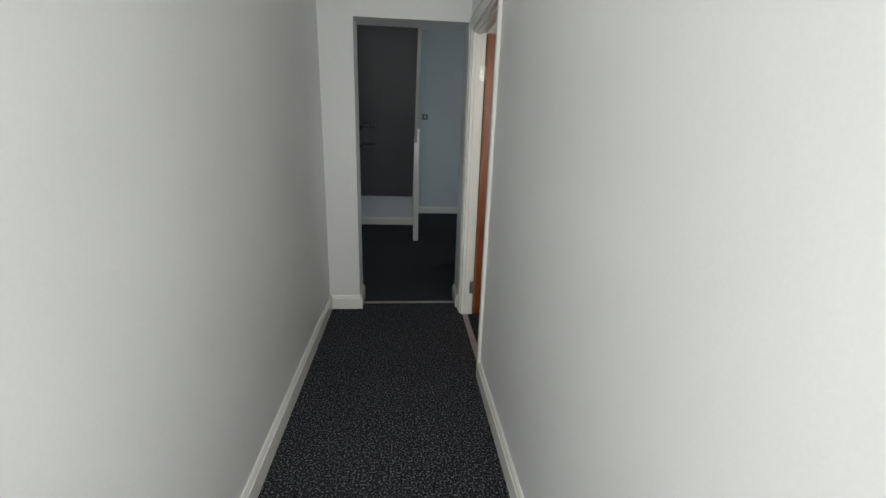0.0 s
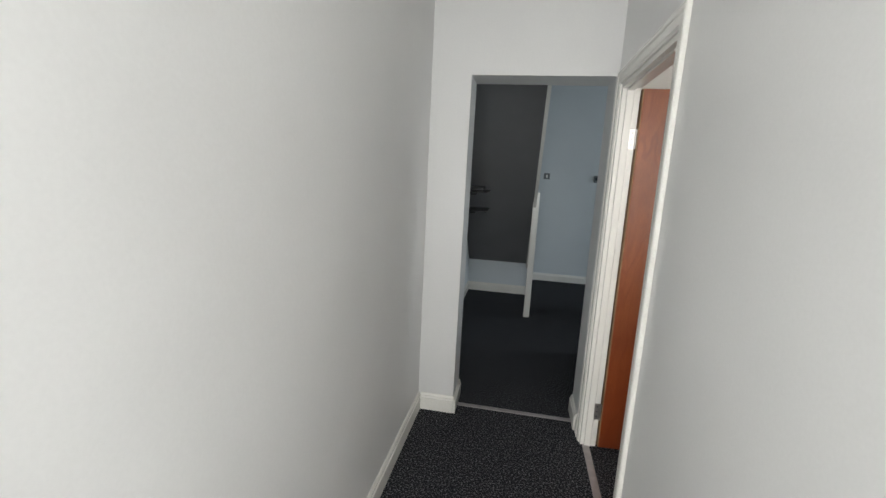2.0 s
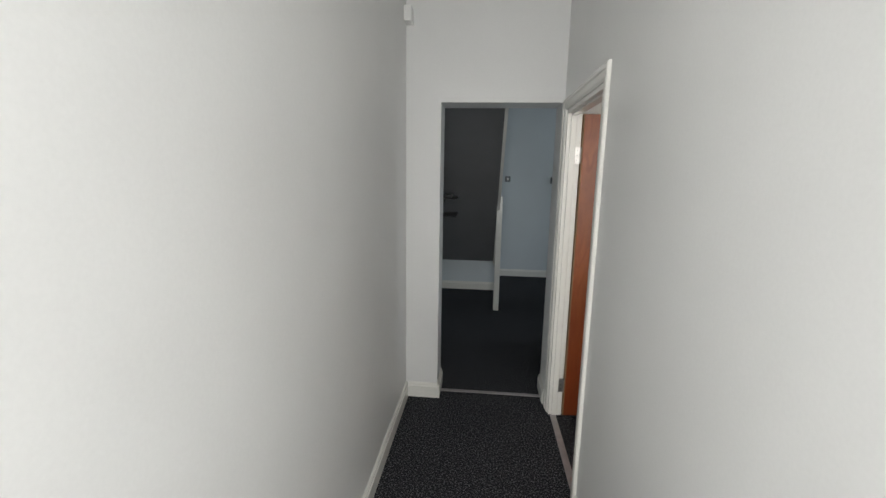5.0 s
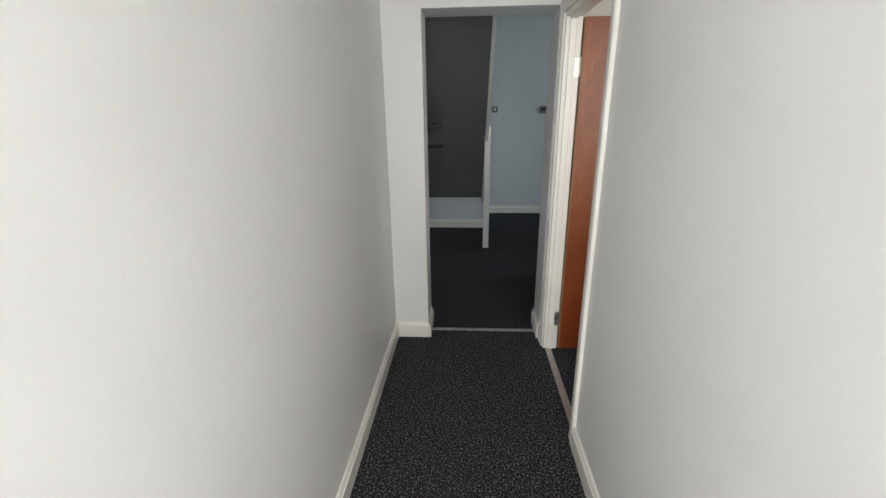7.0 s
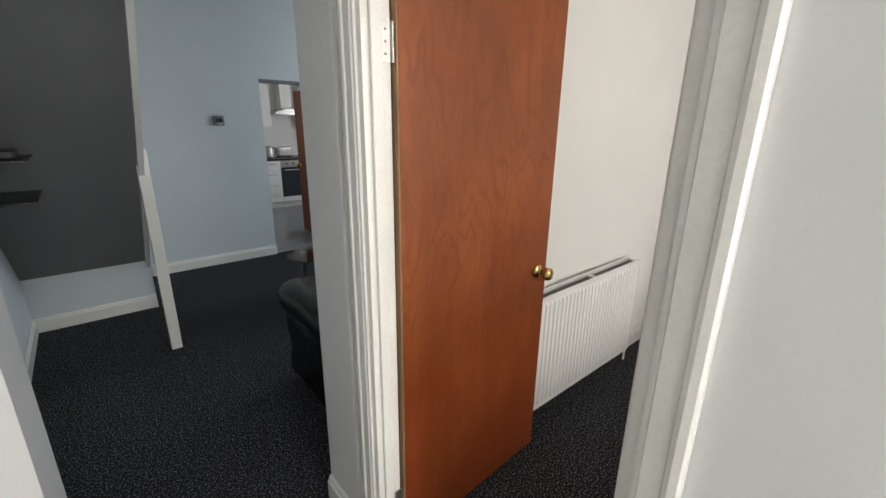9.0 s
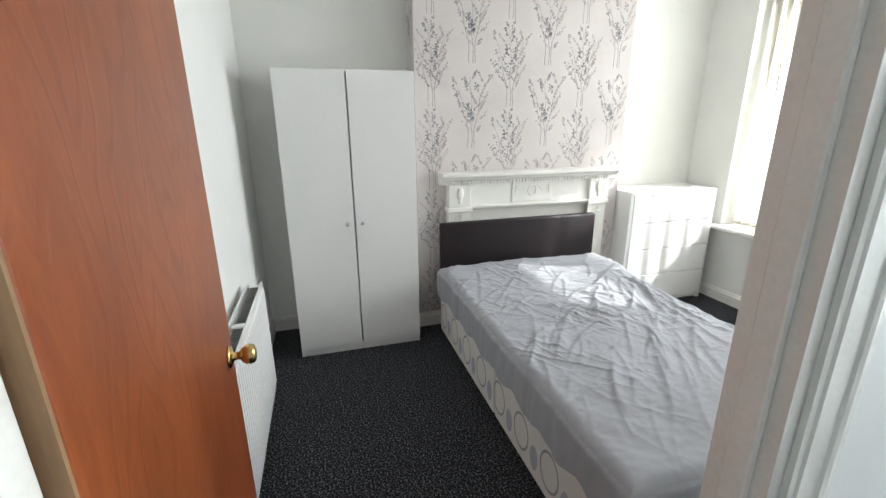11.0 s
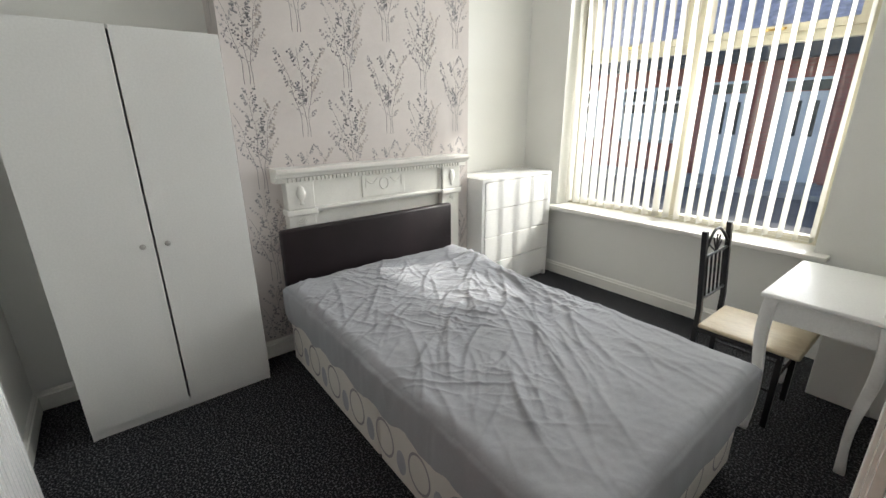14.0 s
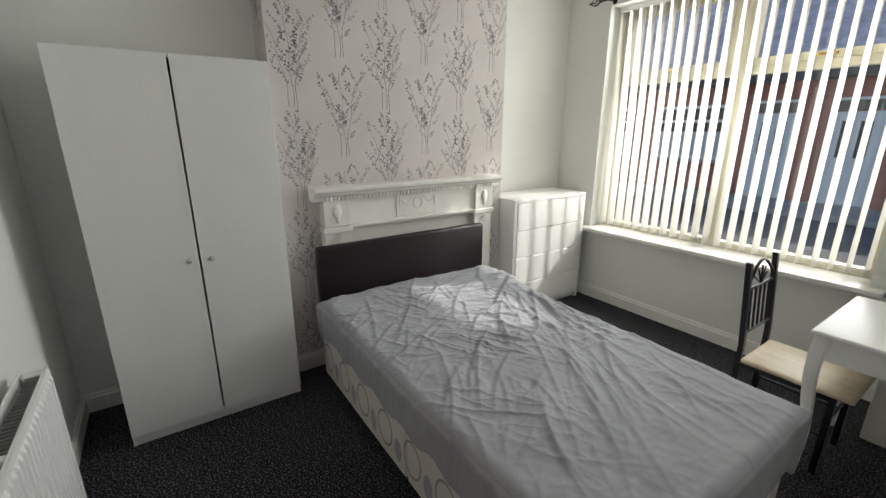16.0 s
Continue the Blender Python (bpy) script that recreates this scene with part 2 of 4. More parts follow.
M_SHEET = mat("grey_cotton", (0.38, 0.388, 0.41), 0.8, var=0.03, scale=5, bump=0.15, bscale=500, spec=0.2)
M_TICK = mat("divan_ticking", (0.72, 0.69, 0.64), 0.8, var=0.04, scale=8, bump=0.15, bscale=300)
M_RING = mat("divan_ring", (0.34, 0.32, 0.33), 0.8, var=0.1, scale=10)
M_OVAL = mat("divan_oval", (0.42, 0.42, 0.46), 0.8, var=0.1, scale=10)
M_BLACKMETAL = mat("black_metal", (0.012, 0.011, 0.013), 0.32, 0.4, var=0.15, scale=20)
M_SEAT = wood_mat("pale_beech", (0.72, 0.62, 0.45), (0.64, 0.53, 0.36), 0.4, "x")
M_PVC = mat("cream_window_frame", (0.62, 0.585, 0.46), 0.3, var=0.04, scale=6)
M_WHITEPVC = mat("white_window_frame", (0.8, 0.82, 0.84), 0.35, var=0.04, scale=4)
M_VANE = fabric_blind_mat("cream_blind_fabric")
M_GLASS = clear_mat("window_glass")
M_TABLEGLASS = clear_mat("table_glass", (0.82, 0.9, 0.87))
M_DARKGLASS = mat("dark_glass", (0.03, 0.04, 0.05), 0.08, var=0.1, scale=3)
M_BLACK = mat("black_plastic", (0.012, 0.012, 0.013), 0.35, var=0.1, scale=10)
M_GREY = mat("grey_plastic", (0.16, 0.18, 0.19), 0.4, var=0.1, scale=30)
M_BRICK = brick_mat("red_brick")
M_SLATE = mat("purple_slate", (0.52, 0.5, 0.6), 0.6, var=0.25, scale=3, bump=0.3, bscale=15, grain=0.2, gscale=9)
M_ASPHALT = mat("asphalt", (0.15, 0.145, 0.145), 0.9, var=0.15, scale=1.5, bump=0.3, bscale=120, grain=0.25)
M_PAVE = mat("concrete_paving", (0.42, 0.41, 0.39), 0.9, var=0.12, scale=2, bump=0.2, bscale=80)
M_DARKTRIM = mat("shaded_eaves_board", (0.045, 0.05, 0.06), 0.5, var=0.1, scale=4)
M_TILE = mat("grey_vinyl", (0.2, 0.21, 0.22), 0.3, var=0.1, scale=5)
M_WORKTOP = mat("dark_worktop", (0.03, 0.028, 0.028), 0.25, var=0.3, scale=60)
M_CURTAIN = mat("net_curtain", (0.62, 0.66, 0.66), 0.9, var=0.1, scale=8)


# ---- makers ----
def bm_box(bm, x0, x1, y0, y1, z0, z1, bev=0.0, mi=0, seg=1):
    r = bmesh.ops.create_cube(bm, size=1.0)
    vs = r["verts"]
    for v in vs:
        v.co = Vector((x0 + (v.co.x + 0.5) * (x1 - x0), y0 + (v.co.y + 0.5) * (y1 - y0), z0 + (v.co.z + 0.5) * (z1 - z0)))
    fs = {f for v in vs for f in v.link_faces}
    for f in fs:
        f.material_index = mi
    if bev:
        es = list({e for v in vs for e in v.link_edges})
        bmesh.ops.bevel(bm, geom=es, offset=bev, segments=seg, affect="EDGES", profile=0.5)
    return bm


def box(x0, x1, y0, y1, z0, z1, bev=0.0, seg=1):
    return bm_box(bmesh.new(), x0, x1, y0, y1, z0, z1, bev, 0, seg)


def boxes(*rows):
    bm = bmesh.new()
    for r in rows:
        bm_box(bm, *r)
    return bm


def bm_tube(bm, p, q, r, n=12, r2=None):
    """A round bar from p to q."""
    p, q = Vector(p), Vector(q)
    m = Matrix.Translation((p + q) / 2) @ (q - p).to_track_quat("Z", "Y").to_matrix().to_4x4()
    bmesh.ops.create_cone(bm, cap_ends=True, segments=n, radius1=r, radius2=r if r2 is None else r2, depth=(q - p).length, matrix=m)
    return bm


def bm_path(bm, pts, r, n=8):
    for a, b in zip(pts, pts[1:]):
        bm_tube(bm, a, b, r, n)
    for a in pts[1:-1]:
        bmesh.ops.create_uvsphere(bm, u_segments=n, v_segments=6, radius=r, matrix=Matrix.Translation(a))
    return bm


def lathe(profile, n=24, m=Matrix()):
    """A turned solid from (radius, height) pairs."""
    bm = bmesh.new()
    rings = [[bm.verts.new(m @ Vector((r * math.cos(a * math.tau / n), r * math.sin(a * math.tau / n), h))) for a in range(n)] for r, h in profile]
    for a, b in zip(rings, rings[1:]):
        for i in range(n):
            bm.faces.new((a[i], a[(i + 1) % n], b[(i + 1) % n], b[i]))
    bm.faces.new(rings[0][::-1]), bm.faces.new(rings[-1])
    return bm


def prism(outline, depth, m=Matrix()):
    """An outline in x, z pushed out along y."""
    bm = bmesh.new()
    a = [bm.verts.new(m @ Vector((x, 0, z))) for x, z in outline]
    b = [bm.verts.new(m @ Vector((x, depth, z))) for x, z in outline]
    k = len(a)
    bm.faces.new(a), bm.faces.new(b[::-1])
    for i in range(k):
        bm.faces.new((a[i], b[i], b[(i + 1) % k], a[(i + 1) % k]))
    bmesh.ops.recalc_face_normals(bm, faces=bm.faces)
    return bm


def mesh_of(name, bm, *mats, smooth=False):
    bmesh.ops.recalc_face_normals(bm, faces=bm.faces)
    me = bpy.data.meshes.new(name)
    bm.to_mesh(me)
    bm.free()
    for m in mats:
        me.materials.append(m)
    if smooth:
        for p in me.polygons:
            p.use_smooth = True
    return me


def part(name, bm, material, parent, label="", smooth=False):
    ob = new(name, mesh_of(name, bm, material, smooth=smooth))
    ob.parent = parent
    return tagged(ob, label)


def thing(name, label, category, at=(0, 0, 0), turn=0, group=""):
    ob = new(name)
    ob.empty_display_size = 0.1
    ob.matrix_basis = pose(*at, 0, 0, turn)
    return tagged(ob, label, category, group)


def structure(name, bm, material, label="", smooth=False):
    return tagged(new(name, mesh_of(name, bm, material, smooth=smooth)), label, "", "", "structure")


# ---- plan ----
XL, XR, XB = -0.178, 0.85, 0.935          # corridor walls, bedroom side of the dividing wall
YF, YE, YB, YT = -0.36, 3.44, 3.52, 3.685           # front wall inside, corridor's end wall, bedroom's back, living room side
XW, ZC = 3.815, 2.82                      # bedroom's end wall, ceiling
OX0, OX1, OZ = 0.055, 0.838, 2.10         # opening at the corridor's end
DY0, DY1, DZ = 2.485, 3.335, 2.045        # bedroom door opening
WX0, WX1, WZ0, WZ1 = 1.46, 3.39, 0.68, 2.54   # bedroom window
BX, BY0, BY1 = 3.565, 0.635, 2.37          # chimney breast
YLV, XLV = 7.33, -0.24                   # living room's far and left walls
KX0, KX1, KZ = 1.885, 2.71, 1.99           # opening to the kitchen

# ---- structure ----
structure("floor", box(-0.6, 4.9, -0.36, YLV + 0.03, -0.1, 0.0), M_CARPET, "dark charcoal speckled loop carpet")
structure("ceiling", box(-0.6, 5.0, -0.64, YLV + 0.03, ZC, ZC + 0.1), M_CEIL, "plain white plaster ceiling")
structure("wall_west", box(XL - 0.12, XL, YF, YE, 0, ZC), M_WALL, "plain white painted corridor wall")
structure("wall_corridor_end", boxes((XL - 0.12, OX0, YE, YT, 0, ZC), (OX0, OX1, YE, YT, OZ, ZC), (OX1, XB, YE, YT, 0, ZC)), M_WALL,
          "white painted wall with a plain opening")
structure("wall_dividing", boxes((XR, XB, YF, DY0, 0, ZC), (XR, XB, DY0, DY1, DZ, ZC), (XR, XB, DY1, YE, 0, ZC)), M_WALL,
          "white painted wall with a door opening")
structure("wall_bedroom_back", box(XB, XW + 0.12, YB - 0.012, YT, 0, ZC), M_BEDWALL, "plain cream painted wall")
structure("wall_bedroom_end", box(XW, XW + 0.12, -0.64, YB - 0.012, 0, ZC), M_BEDWALL, "plain cream painted wall")
structure("wall_front", boxes((XB, WX0, -0.64, YF, 0, ZC), (WX0, WX1, -0.64, YF, 0, WZ0), (WX0, WX1, -0.64, YF, WZ1, ZC), (WX1, XW, -0.64, YF, 0, ZC),
                              (XL - 0.12, -0.06, -0.64, YF, 0, ZC), (-0.06, 0.79, -0.64, YF, 2.6, ZC), (0.79, XB, -0.64, YF, 0, ZC)), M_BEDWALL,
          "cream painted outer wall with a wide window")
breast = structure("chimney_breast", box(BX, XW, BY0, BY1, 0, ZC), M_PAPER, "wallpapered chimney breast with grey sprig pattern")
structure("boxing", box(XB, 1.263, YF, 0.12, 0, 0.62, 0.004), M_BEDWALL, "white boxed-in corner under the window")
# never in view: added to stop sun falling through the doorway into the corridor
structure("unseen_sun_block", box(-0.06, 0.79, -0.62, -0.57, 0, 2.6), M_GLOSS, "unseen slab in the front doorway that keeps the sun out")
# living room
structure("wall_living_west", box(XLV - 0.12, XLV, YT, YLV, 0, ZC), M_LIVWALL, "pale blue painted wall")
structure("wall_living_near", box(XL - 0.24, XL - 0.12, YE, YT, 0, ZC), M_LIVWALL)
structure("wall_living_far", boxes((XLV, KX0, YLV, YLV + 0.12, 0, ZC), (KX0, KX1, YLV, YLV + 0.12, KZ, ZC), (KX1, 4.72, YLV, YLV + 0.12, 0, ZC)), M_LIVWALL,
          "pale blue painted wall with an opening to the kitchen")
structure("wall_living_east", boxes((4.6, 4.72, YB, 4.85, 0, ZC), (4.6, 4.72, 6.35, YLV, 0, ZC), (4.6, 4.72, 4.85, 6.35, 0, 0.95), (4.6, 4.72, 4.85, 6.35, 2.25, ZC)), M_LIVWALL)
structure("wall_living_south", box(XW + 0.12, 4.72, YT - 0.1, YT, 0, ZC), M_LIVWALL)
# kitchen shell
structure("kitchen_floor", box(1.0, 4.4, YLV + 0.03, 10.8, -0.1, 0.0), M_TILE, "grey vinyl kitchen floor")
structure("kitchen_wall", boxes((1.0, 4.4, 10.7, 10.8, 0, ZC), (1.0, 1.1, YLV + 0.12, 10.7, 0, ZC), (4.3, 4.4, YLV + 0.12, 8.2, 0, ZC), (4.3, 4.4, 9.4, 10.7, 0, ZC),
                                (4.3, 4.4, 8.2, 9.4, 0, 1.0), (4.3, 4.4, 8.2, 9.4, 2.2, ZC)), M_CEIL, "white kitchen wall")
structure("kitchen_ceiling", box(1.0, 4.4, YLV + 0.12, 10.8, ZC, ZC + 0.1), M_CEIL)


SKIRT = ((0, 0), (0.018, 0), (0.018, 0.085), (0.012, 0.092), (0.012, 0.1), (0.006, 0.112), (0, 0.112))


def skirting(p, q, name="baseboard"):
    """A moulded skirting from p to q, standing out to the left of that way."""
    p, q = Vector((*p, 0)), Vector((*q, 0))
    d = (q - p).normalized()
    side = Vector((-d.y, d.x, 0))
    bm = bmesh.new()
    a = [bm.verts.new(p + side * (u + 0.001) + Vector((0, 0, h))) for u, h in SKIRT]
    b = [bm.verts.new(q + side * (u + 0.001) + Vector((0, 0, h))) for u, h in SKIRT]
    k = len(a)
    bm.faces.new(a), bm.faces.new(b[::-1])
    for i in range(k):
        bm.faces.new((a[i], b[i], b[(i + 1) % k], a[(i + 1) % k]))
    return structure(name, bm, M_GLOSS, "white gloss moulded skirting board")


skirting((XL, YE), (XL, YF))
skirting((OX0, YE), (XL + 0.019, YE))
skirting((OX0, YT), (OX0, YE - 0.018))
skirting((OX1, YE), (OX1, YT))
skirting((XR, DY1 + 0.064), (XR, YE))
skirting((XR, YF), (XR, DY0 - 0.063))
skirting((XW - 0.019, YB - 0.012), (XB + 0.02, YB - 0.012))
skirting((XW, BY1 + 0.02), (XW, YB - 0.012))
skirting((BX, 2.18), (BX, BY1))
skirting((BX - 0.018, BY1), (XW, BY1))
skirting((BX, BY0), (BX, BY0 + 0.05))
skirting((XW, YF), (XW, BY0))
skirting((1.265, YF), (XW - 0.019, YF))
skirting((XB, DY0 - 0.063), (XB, 0.12))
skirting((KX0, YLV), (0.62, YLV))
# door frame and casings
TRIM = ((0, 0), (0.07, 0), (0.07, 0.012), (0.066, 0.0165), (0.054, 0.018), (0.047, 0.0165), (0.044, 0.013), (0.012, 0.0125), (0.009, 0.0095), (0, 0.0085))


def casing_post(y0, z1, sgn, x, out):
    bm = bmesh.new()
    lo = [bm.verts.new((x + out * (h + 0.0015), y0 + sgn * u, 0.0)) for u, h in TRIM]
    hi = [bm.verts.new((x + out * (h + 0.0015), y0 + sgn * u, z1 + u)) for u, h in TRIM]
    k = len(lo)
    bm.faces.new(lo), bm.faces.new(hi[::-1])
    for i in range(k):
        bm.faces.new((lo[i], hi[i], hi[(i + 1) % k], lo[(i + 1) % k]))
    return bm


def casing_head(y0, y1, z, x, out):
    bm = bmesh.new()
    lo = [bm.verts.new((x + out * (h + 0.0015), y0 - u, z + u)) for u, h in TRIM]
    hi = [bm.verts.new((x + out * (h + 0.0015), y1 + u, z + u)) for u, h in TRIM]
    k = len(lo)
    bm.faces.new(lo), bm.faces.new(hi[::-1])
    for i in range(k):
        bm.faces.new((lo[i], hi[i], hi[(i + 1) % k], lo[(i + 1) % k]))
    return bm


door_frame = tagged(new("door_frame"), "white gloss door lining with moulded architraves", "door frame", "", "structure")
for x, out in ((XR, -1), (XB, 1)):
    part("architrave", casing_post(DY0 + 0.008, DZ - 0.008, -1, x, out), M_GLOSS, door_frame)
    part("architrave", casing_post(DY1 - 0.008, DZ - 0.008, 1, x, out), M_GLOSS, door_frame)
    part("architrave", casing_head(DY0 + 0.008, DY1 - 0.008, DZ - 0.008, x, out), M_GLOSS, door_frame)
part("lining", box(XR - 0.001, XB + 0.001, DY0, DY0 + 0.03, 0, DZ), M_GLOSS, door_frame)
part("lining", box(XR - 0.001, XB + 0.001, DY1 - 0.03, DY1, 0, DZ), M_GLOSS, door_frame)
part("lining", box(XR - 0.001, XB + 0.001, DY0 + 0.03, DY1 - 0.03, DZ - 0.03, DZ), M_GLOSS, door_frame)
part("stop", box(XR + 0.02, XR + 0.055, DY0 + 0.03, DY0 + 0.043, 0, DZ - 0.03, 0.002), M_GLOSS, door_frame)
part("stop", box(XR + 0.02, XR + 0.055, DY1 - 0.043, DY1 - 0.03, 0, DZ - 0.03, 0.002), M_GLOSS, door_frame)
part("stop", box(XR + 0.02, XR + 0.055, DY0 + 0.043, DY1 - 0.043, DZ - 0.043, DZ - 0.03, 0.002), M_GLOSS, door_frame)
structure("threshold_strip", box(XR + 0.01, XR + 0.05, DY0 + 0.03, DY1 - 0.03, 0.0, 0.006, 0.002), M_STRIP, "metal carpet strip under the door")
structure("threshold_strip", box(OX0 + 0.018, OX1 - 0.018, YE + 0.085, YE + 0.12, 0.0, 0.006, 0.002), M_STRIP, "metal carpet strip in the opening")


def knob(parent, x, y, z, sgn, leaf_y):
    m = Matrix.Translation((x, y, z)) @ Euler((radians(90) * -sgn, 0, 0)).to_matrix().to_4x4()
    part("knob", lathe([(0.03, 0.0), (0.031, 0.004), (0.026, 0.008), (0.012, 0.012), (0.011, 0.028), (0.02, 0.034), (0.027, 0.044), (0.028, 0.056), (0.024, 0.066), (0.012, 0.07)], 24, m),
         M_BRASS, parent, "polished brass door knob", True)


def leaf_door(name, hinge, width, height, turn, label, flip=1):
    """A flush door leaf, its hinge edge at the origin, lying along x."""
    d = thing(name, label, "door", hinge, turn)
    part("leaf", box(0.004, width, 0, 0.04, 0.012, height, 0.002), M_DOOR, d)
    part("lipping", box(-0.002, 0.004, 0.0015, 0.0385, 0.012, height), M_DOOREDGE, d, "paler timber edge of the door")
    knob(d, width - 0.065, 0, 0.95, -1, 0)
    knob(d, width - 0.065, 0.04, 0.95, 1, 0)
    part("latch_plate", box(width - 0.0005, width + 0.0015, 0.008, 0.032, 0.9, 1.0), M_BRASS, d)
    return d


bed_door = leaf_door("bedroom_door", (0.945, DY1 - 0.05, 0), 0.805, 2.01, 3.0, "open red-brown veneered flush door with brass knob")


def hinge(parent, x, y, z):
    h = part("hinge", boxes((x - 0.034, x, y - 0.0005, y + 0.003, z - 0.05, z + 0.05), (x, x + 0.02, y - 0.002, y + 0.0005, z - 0.05, z + 0.05)), M_STEEL, parent, "steel butt hinge")
    bm = bmesh.new()
    for i in range(5):
        bm_tube(bm, (x, y - 0.003, z - 0.05 + i * 0.02), (x, y - 0.003, z - 0.0315 + i * 0.02), 0.0055, 10)
    part("knuckle", bm, M_STEEL, h)
    for k in (-0.03, 0.0, 0.03):
        part("screw", lathe([(0.004, 0), (0.003, 0.0015)], 8, pose(x - 0.02, y - 0.0005, z + k, 90)), M_GREY, h)
    return h


for z in (0.225, 1.765):
    hinge(door_frame, 0.94, DY1 - 0.0325, z)

# corridor: small casing box high in the corner
cb = thing("junction_box", "small white plastic box high on the corridor wall", "junction box", (XL, 3.34, 2.57))
part("cover", box(0, 0.05, 0, 0.1, 0, 0.09, 0.006, 2), M_MELAMINE, cb)

# ---- bedroom window ----
win = tagged(new("window_1"), "wide cream-framed window with two top lights", "window", "", "structure")
FY0, FY1 = -0.61, -0.54
MX = 2.425
TZ = 1.955


def frame_bars(parent, x0, x1, z0, z1, w, y0, y1, material, name="window_frame"):
    fr = part(name, boxes((x0, x0 + w, y0, y1, z0, z1), (x1 - w, x1, y0, y1, z0, z1), (x0 + w, x1 - w, y0, y1, z0, z0 + w), (x0 + w, x1 - w, y0, y1, z1 - w, z1)), material, parent)
    return fr


frame_bars(win, WX0, WX1, WZ0, WZ1, 0.055, FY0, FY1, M_PVC)
part("mullion", box(MX - 0.035, MX + 0.035, FY0, FY1, WZ0 + 0.055, WZ1 - 0.055, 0.004), M_PVC, win)
for a, b in ((WX0 + 0.055, MX - 0.035), (MX + 0.035, WX1 - 0.055)):
    part("transom", box(a, b, FY0, FY1, TZ - 0.03, TZ + 0.03, 0.004), M_PVC, win)
    sash = frame_bars(win, a, b, TZ + 0.03, WZ1 - 0.055, 0.045, FY0 + 0.01, FY1 + 0.015, M_PVC, "sash")
    for z0, z1 in ((TZ + 0.07, WZ1 - 0.09), (WZ0 + 0.05, TZ - 0.028)):
        p = part("pane", box(a + 0.002, b - 0.002, -0.58, -0.574, z0, z1), M_GLASS, win)
        p.visible_shadow = False
    part("stay", boxes(((a + b) / 2 - 0.06, (a + b) / 2 + 0.06, FY1 + 0.016, FY1 + 0.026, TZ + 0.045, TZ + 0.06)), M_BRASS, win)
part("window_sill", box(WX0 - 0.08, WX1 + 0.06, -0.55, YF + 0.09, WZ0 - 0.032, WZ0 + 0.002, 0.008, 2), M_GLOSS, win, "white gloss window board")

# vertical blind
blind = thing("vertical_blind", "cream fabric vertical blind with turned open slats", "blind", (0, 0, 0))
part("headrail", box(WX0 + 0.01, WX1 - 0.01, -0.50, -0.46, WZ1 - 0.04, WZ1 - 0.002, 0.004), M_RAD, blind)
NV = 23
for i in range(NV):
    x = WX0 + 0.045 + i * (WX1 - WX0 - 0.09) / (NV - 1)
    a = radians(83 + random.uniform(-3, 3))
    bm = bmesh.new()
    grid = []
    for j in range(7):
        u = (j / 6 - 0.5) * 0.089
        c = 0.004 * (1 - (2 * j / 6 - 1) ** 2)
        row = []
        for k in range(9):
            z = WZ0 + 0.03 + k / 8 * (WZ1 - WZ0 - 0.075)
            tw = a + 0.10 * (k / 8 - 0.5)
            row.append(bm.verts.new((x + u * math.cos(tw) - c * math.sin(tw), -0.48 + u * math.sin(tw) + c * math.cos(tw), z)))
        grid.append(row)
    for j in range(6):
        for k in range(8):
            bm.faces.new((grid[j][k], grid[j + 1][k], grid[j + 1][k + 1], grid[j][k + 1]))
    s = part("slat", bm, M_VANE, blind, "", True)
    bm = bmesh.new()
    bm_box(bm, -0.046, 0.046, -0.0015, 0.0015, 0, 0.04)
    bm.transform(pose(x, -0.48, WZ0 + 0.028, 0, 0, math.degrees(a)))
    part("weight", bm, M_VANE, s)
bm = bmesh.new()
for k in (-0.04, 0.04):
    bm_tube(bm, (WX0 + 0.05, -0.48 + k, WZ0 + 0.045), (WX1 - 0.05, -0.48 + k, WZ0 + 0.045), 0.0012, 6)
part("chain", bm, M_RAD, blind)

rod = thing("curtain_rod", "thin black metal curtain pole with cage finials", "curtain rod", (0, 0, 0))
RZ = 2.565
part("pole", bm_tube(bmesh.new(), (1.32, YF + 0.10, RZ), (3.425, YF + 0.10, RZ), 0.008), M_BLACKMETAL, rod, "", True)
for x, s in ((3.425, 1), (1.32, -1)):
    bm = bmesh.new()
    for k in range(5):
        pts = [Vector((x + s * 0.1 * t, YF + 0.10 + 0.026 * math.sin(math.pi * t) * math.cos(k * 1.2566 + 2 * t), RZ + 0.026 * math.sin(math.pi * t) * math.sin(k * 1.2566 + 2 * t))) for t in [q / 8 for q in range(9)]]
        bm_path(bm, pts, 0.0028, 6)
    bmesh.ops.create_uvsphere(bm, u_segments=10, v_segments=8, radius=0.008, matrix=Matrix.Translation((x + s * 0.105, YF + 0.10, RZ)))
    part("finial", bm, M_BLACKMETAL, rod)
for x in (3.36, 2.42, 1.42):
    bm = bm_tube(bmesh.new(), (x, YF + 0.10, RZ), (x, YF + 0.004, RZ), 0.005, 8)
    bm_tube(bm, (x, YF + 0.006, RZ), (x, YF + 0.001, RZ), 0.02, 14)
    part("bracket", bm, M_BLACKMETAL, rod)

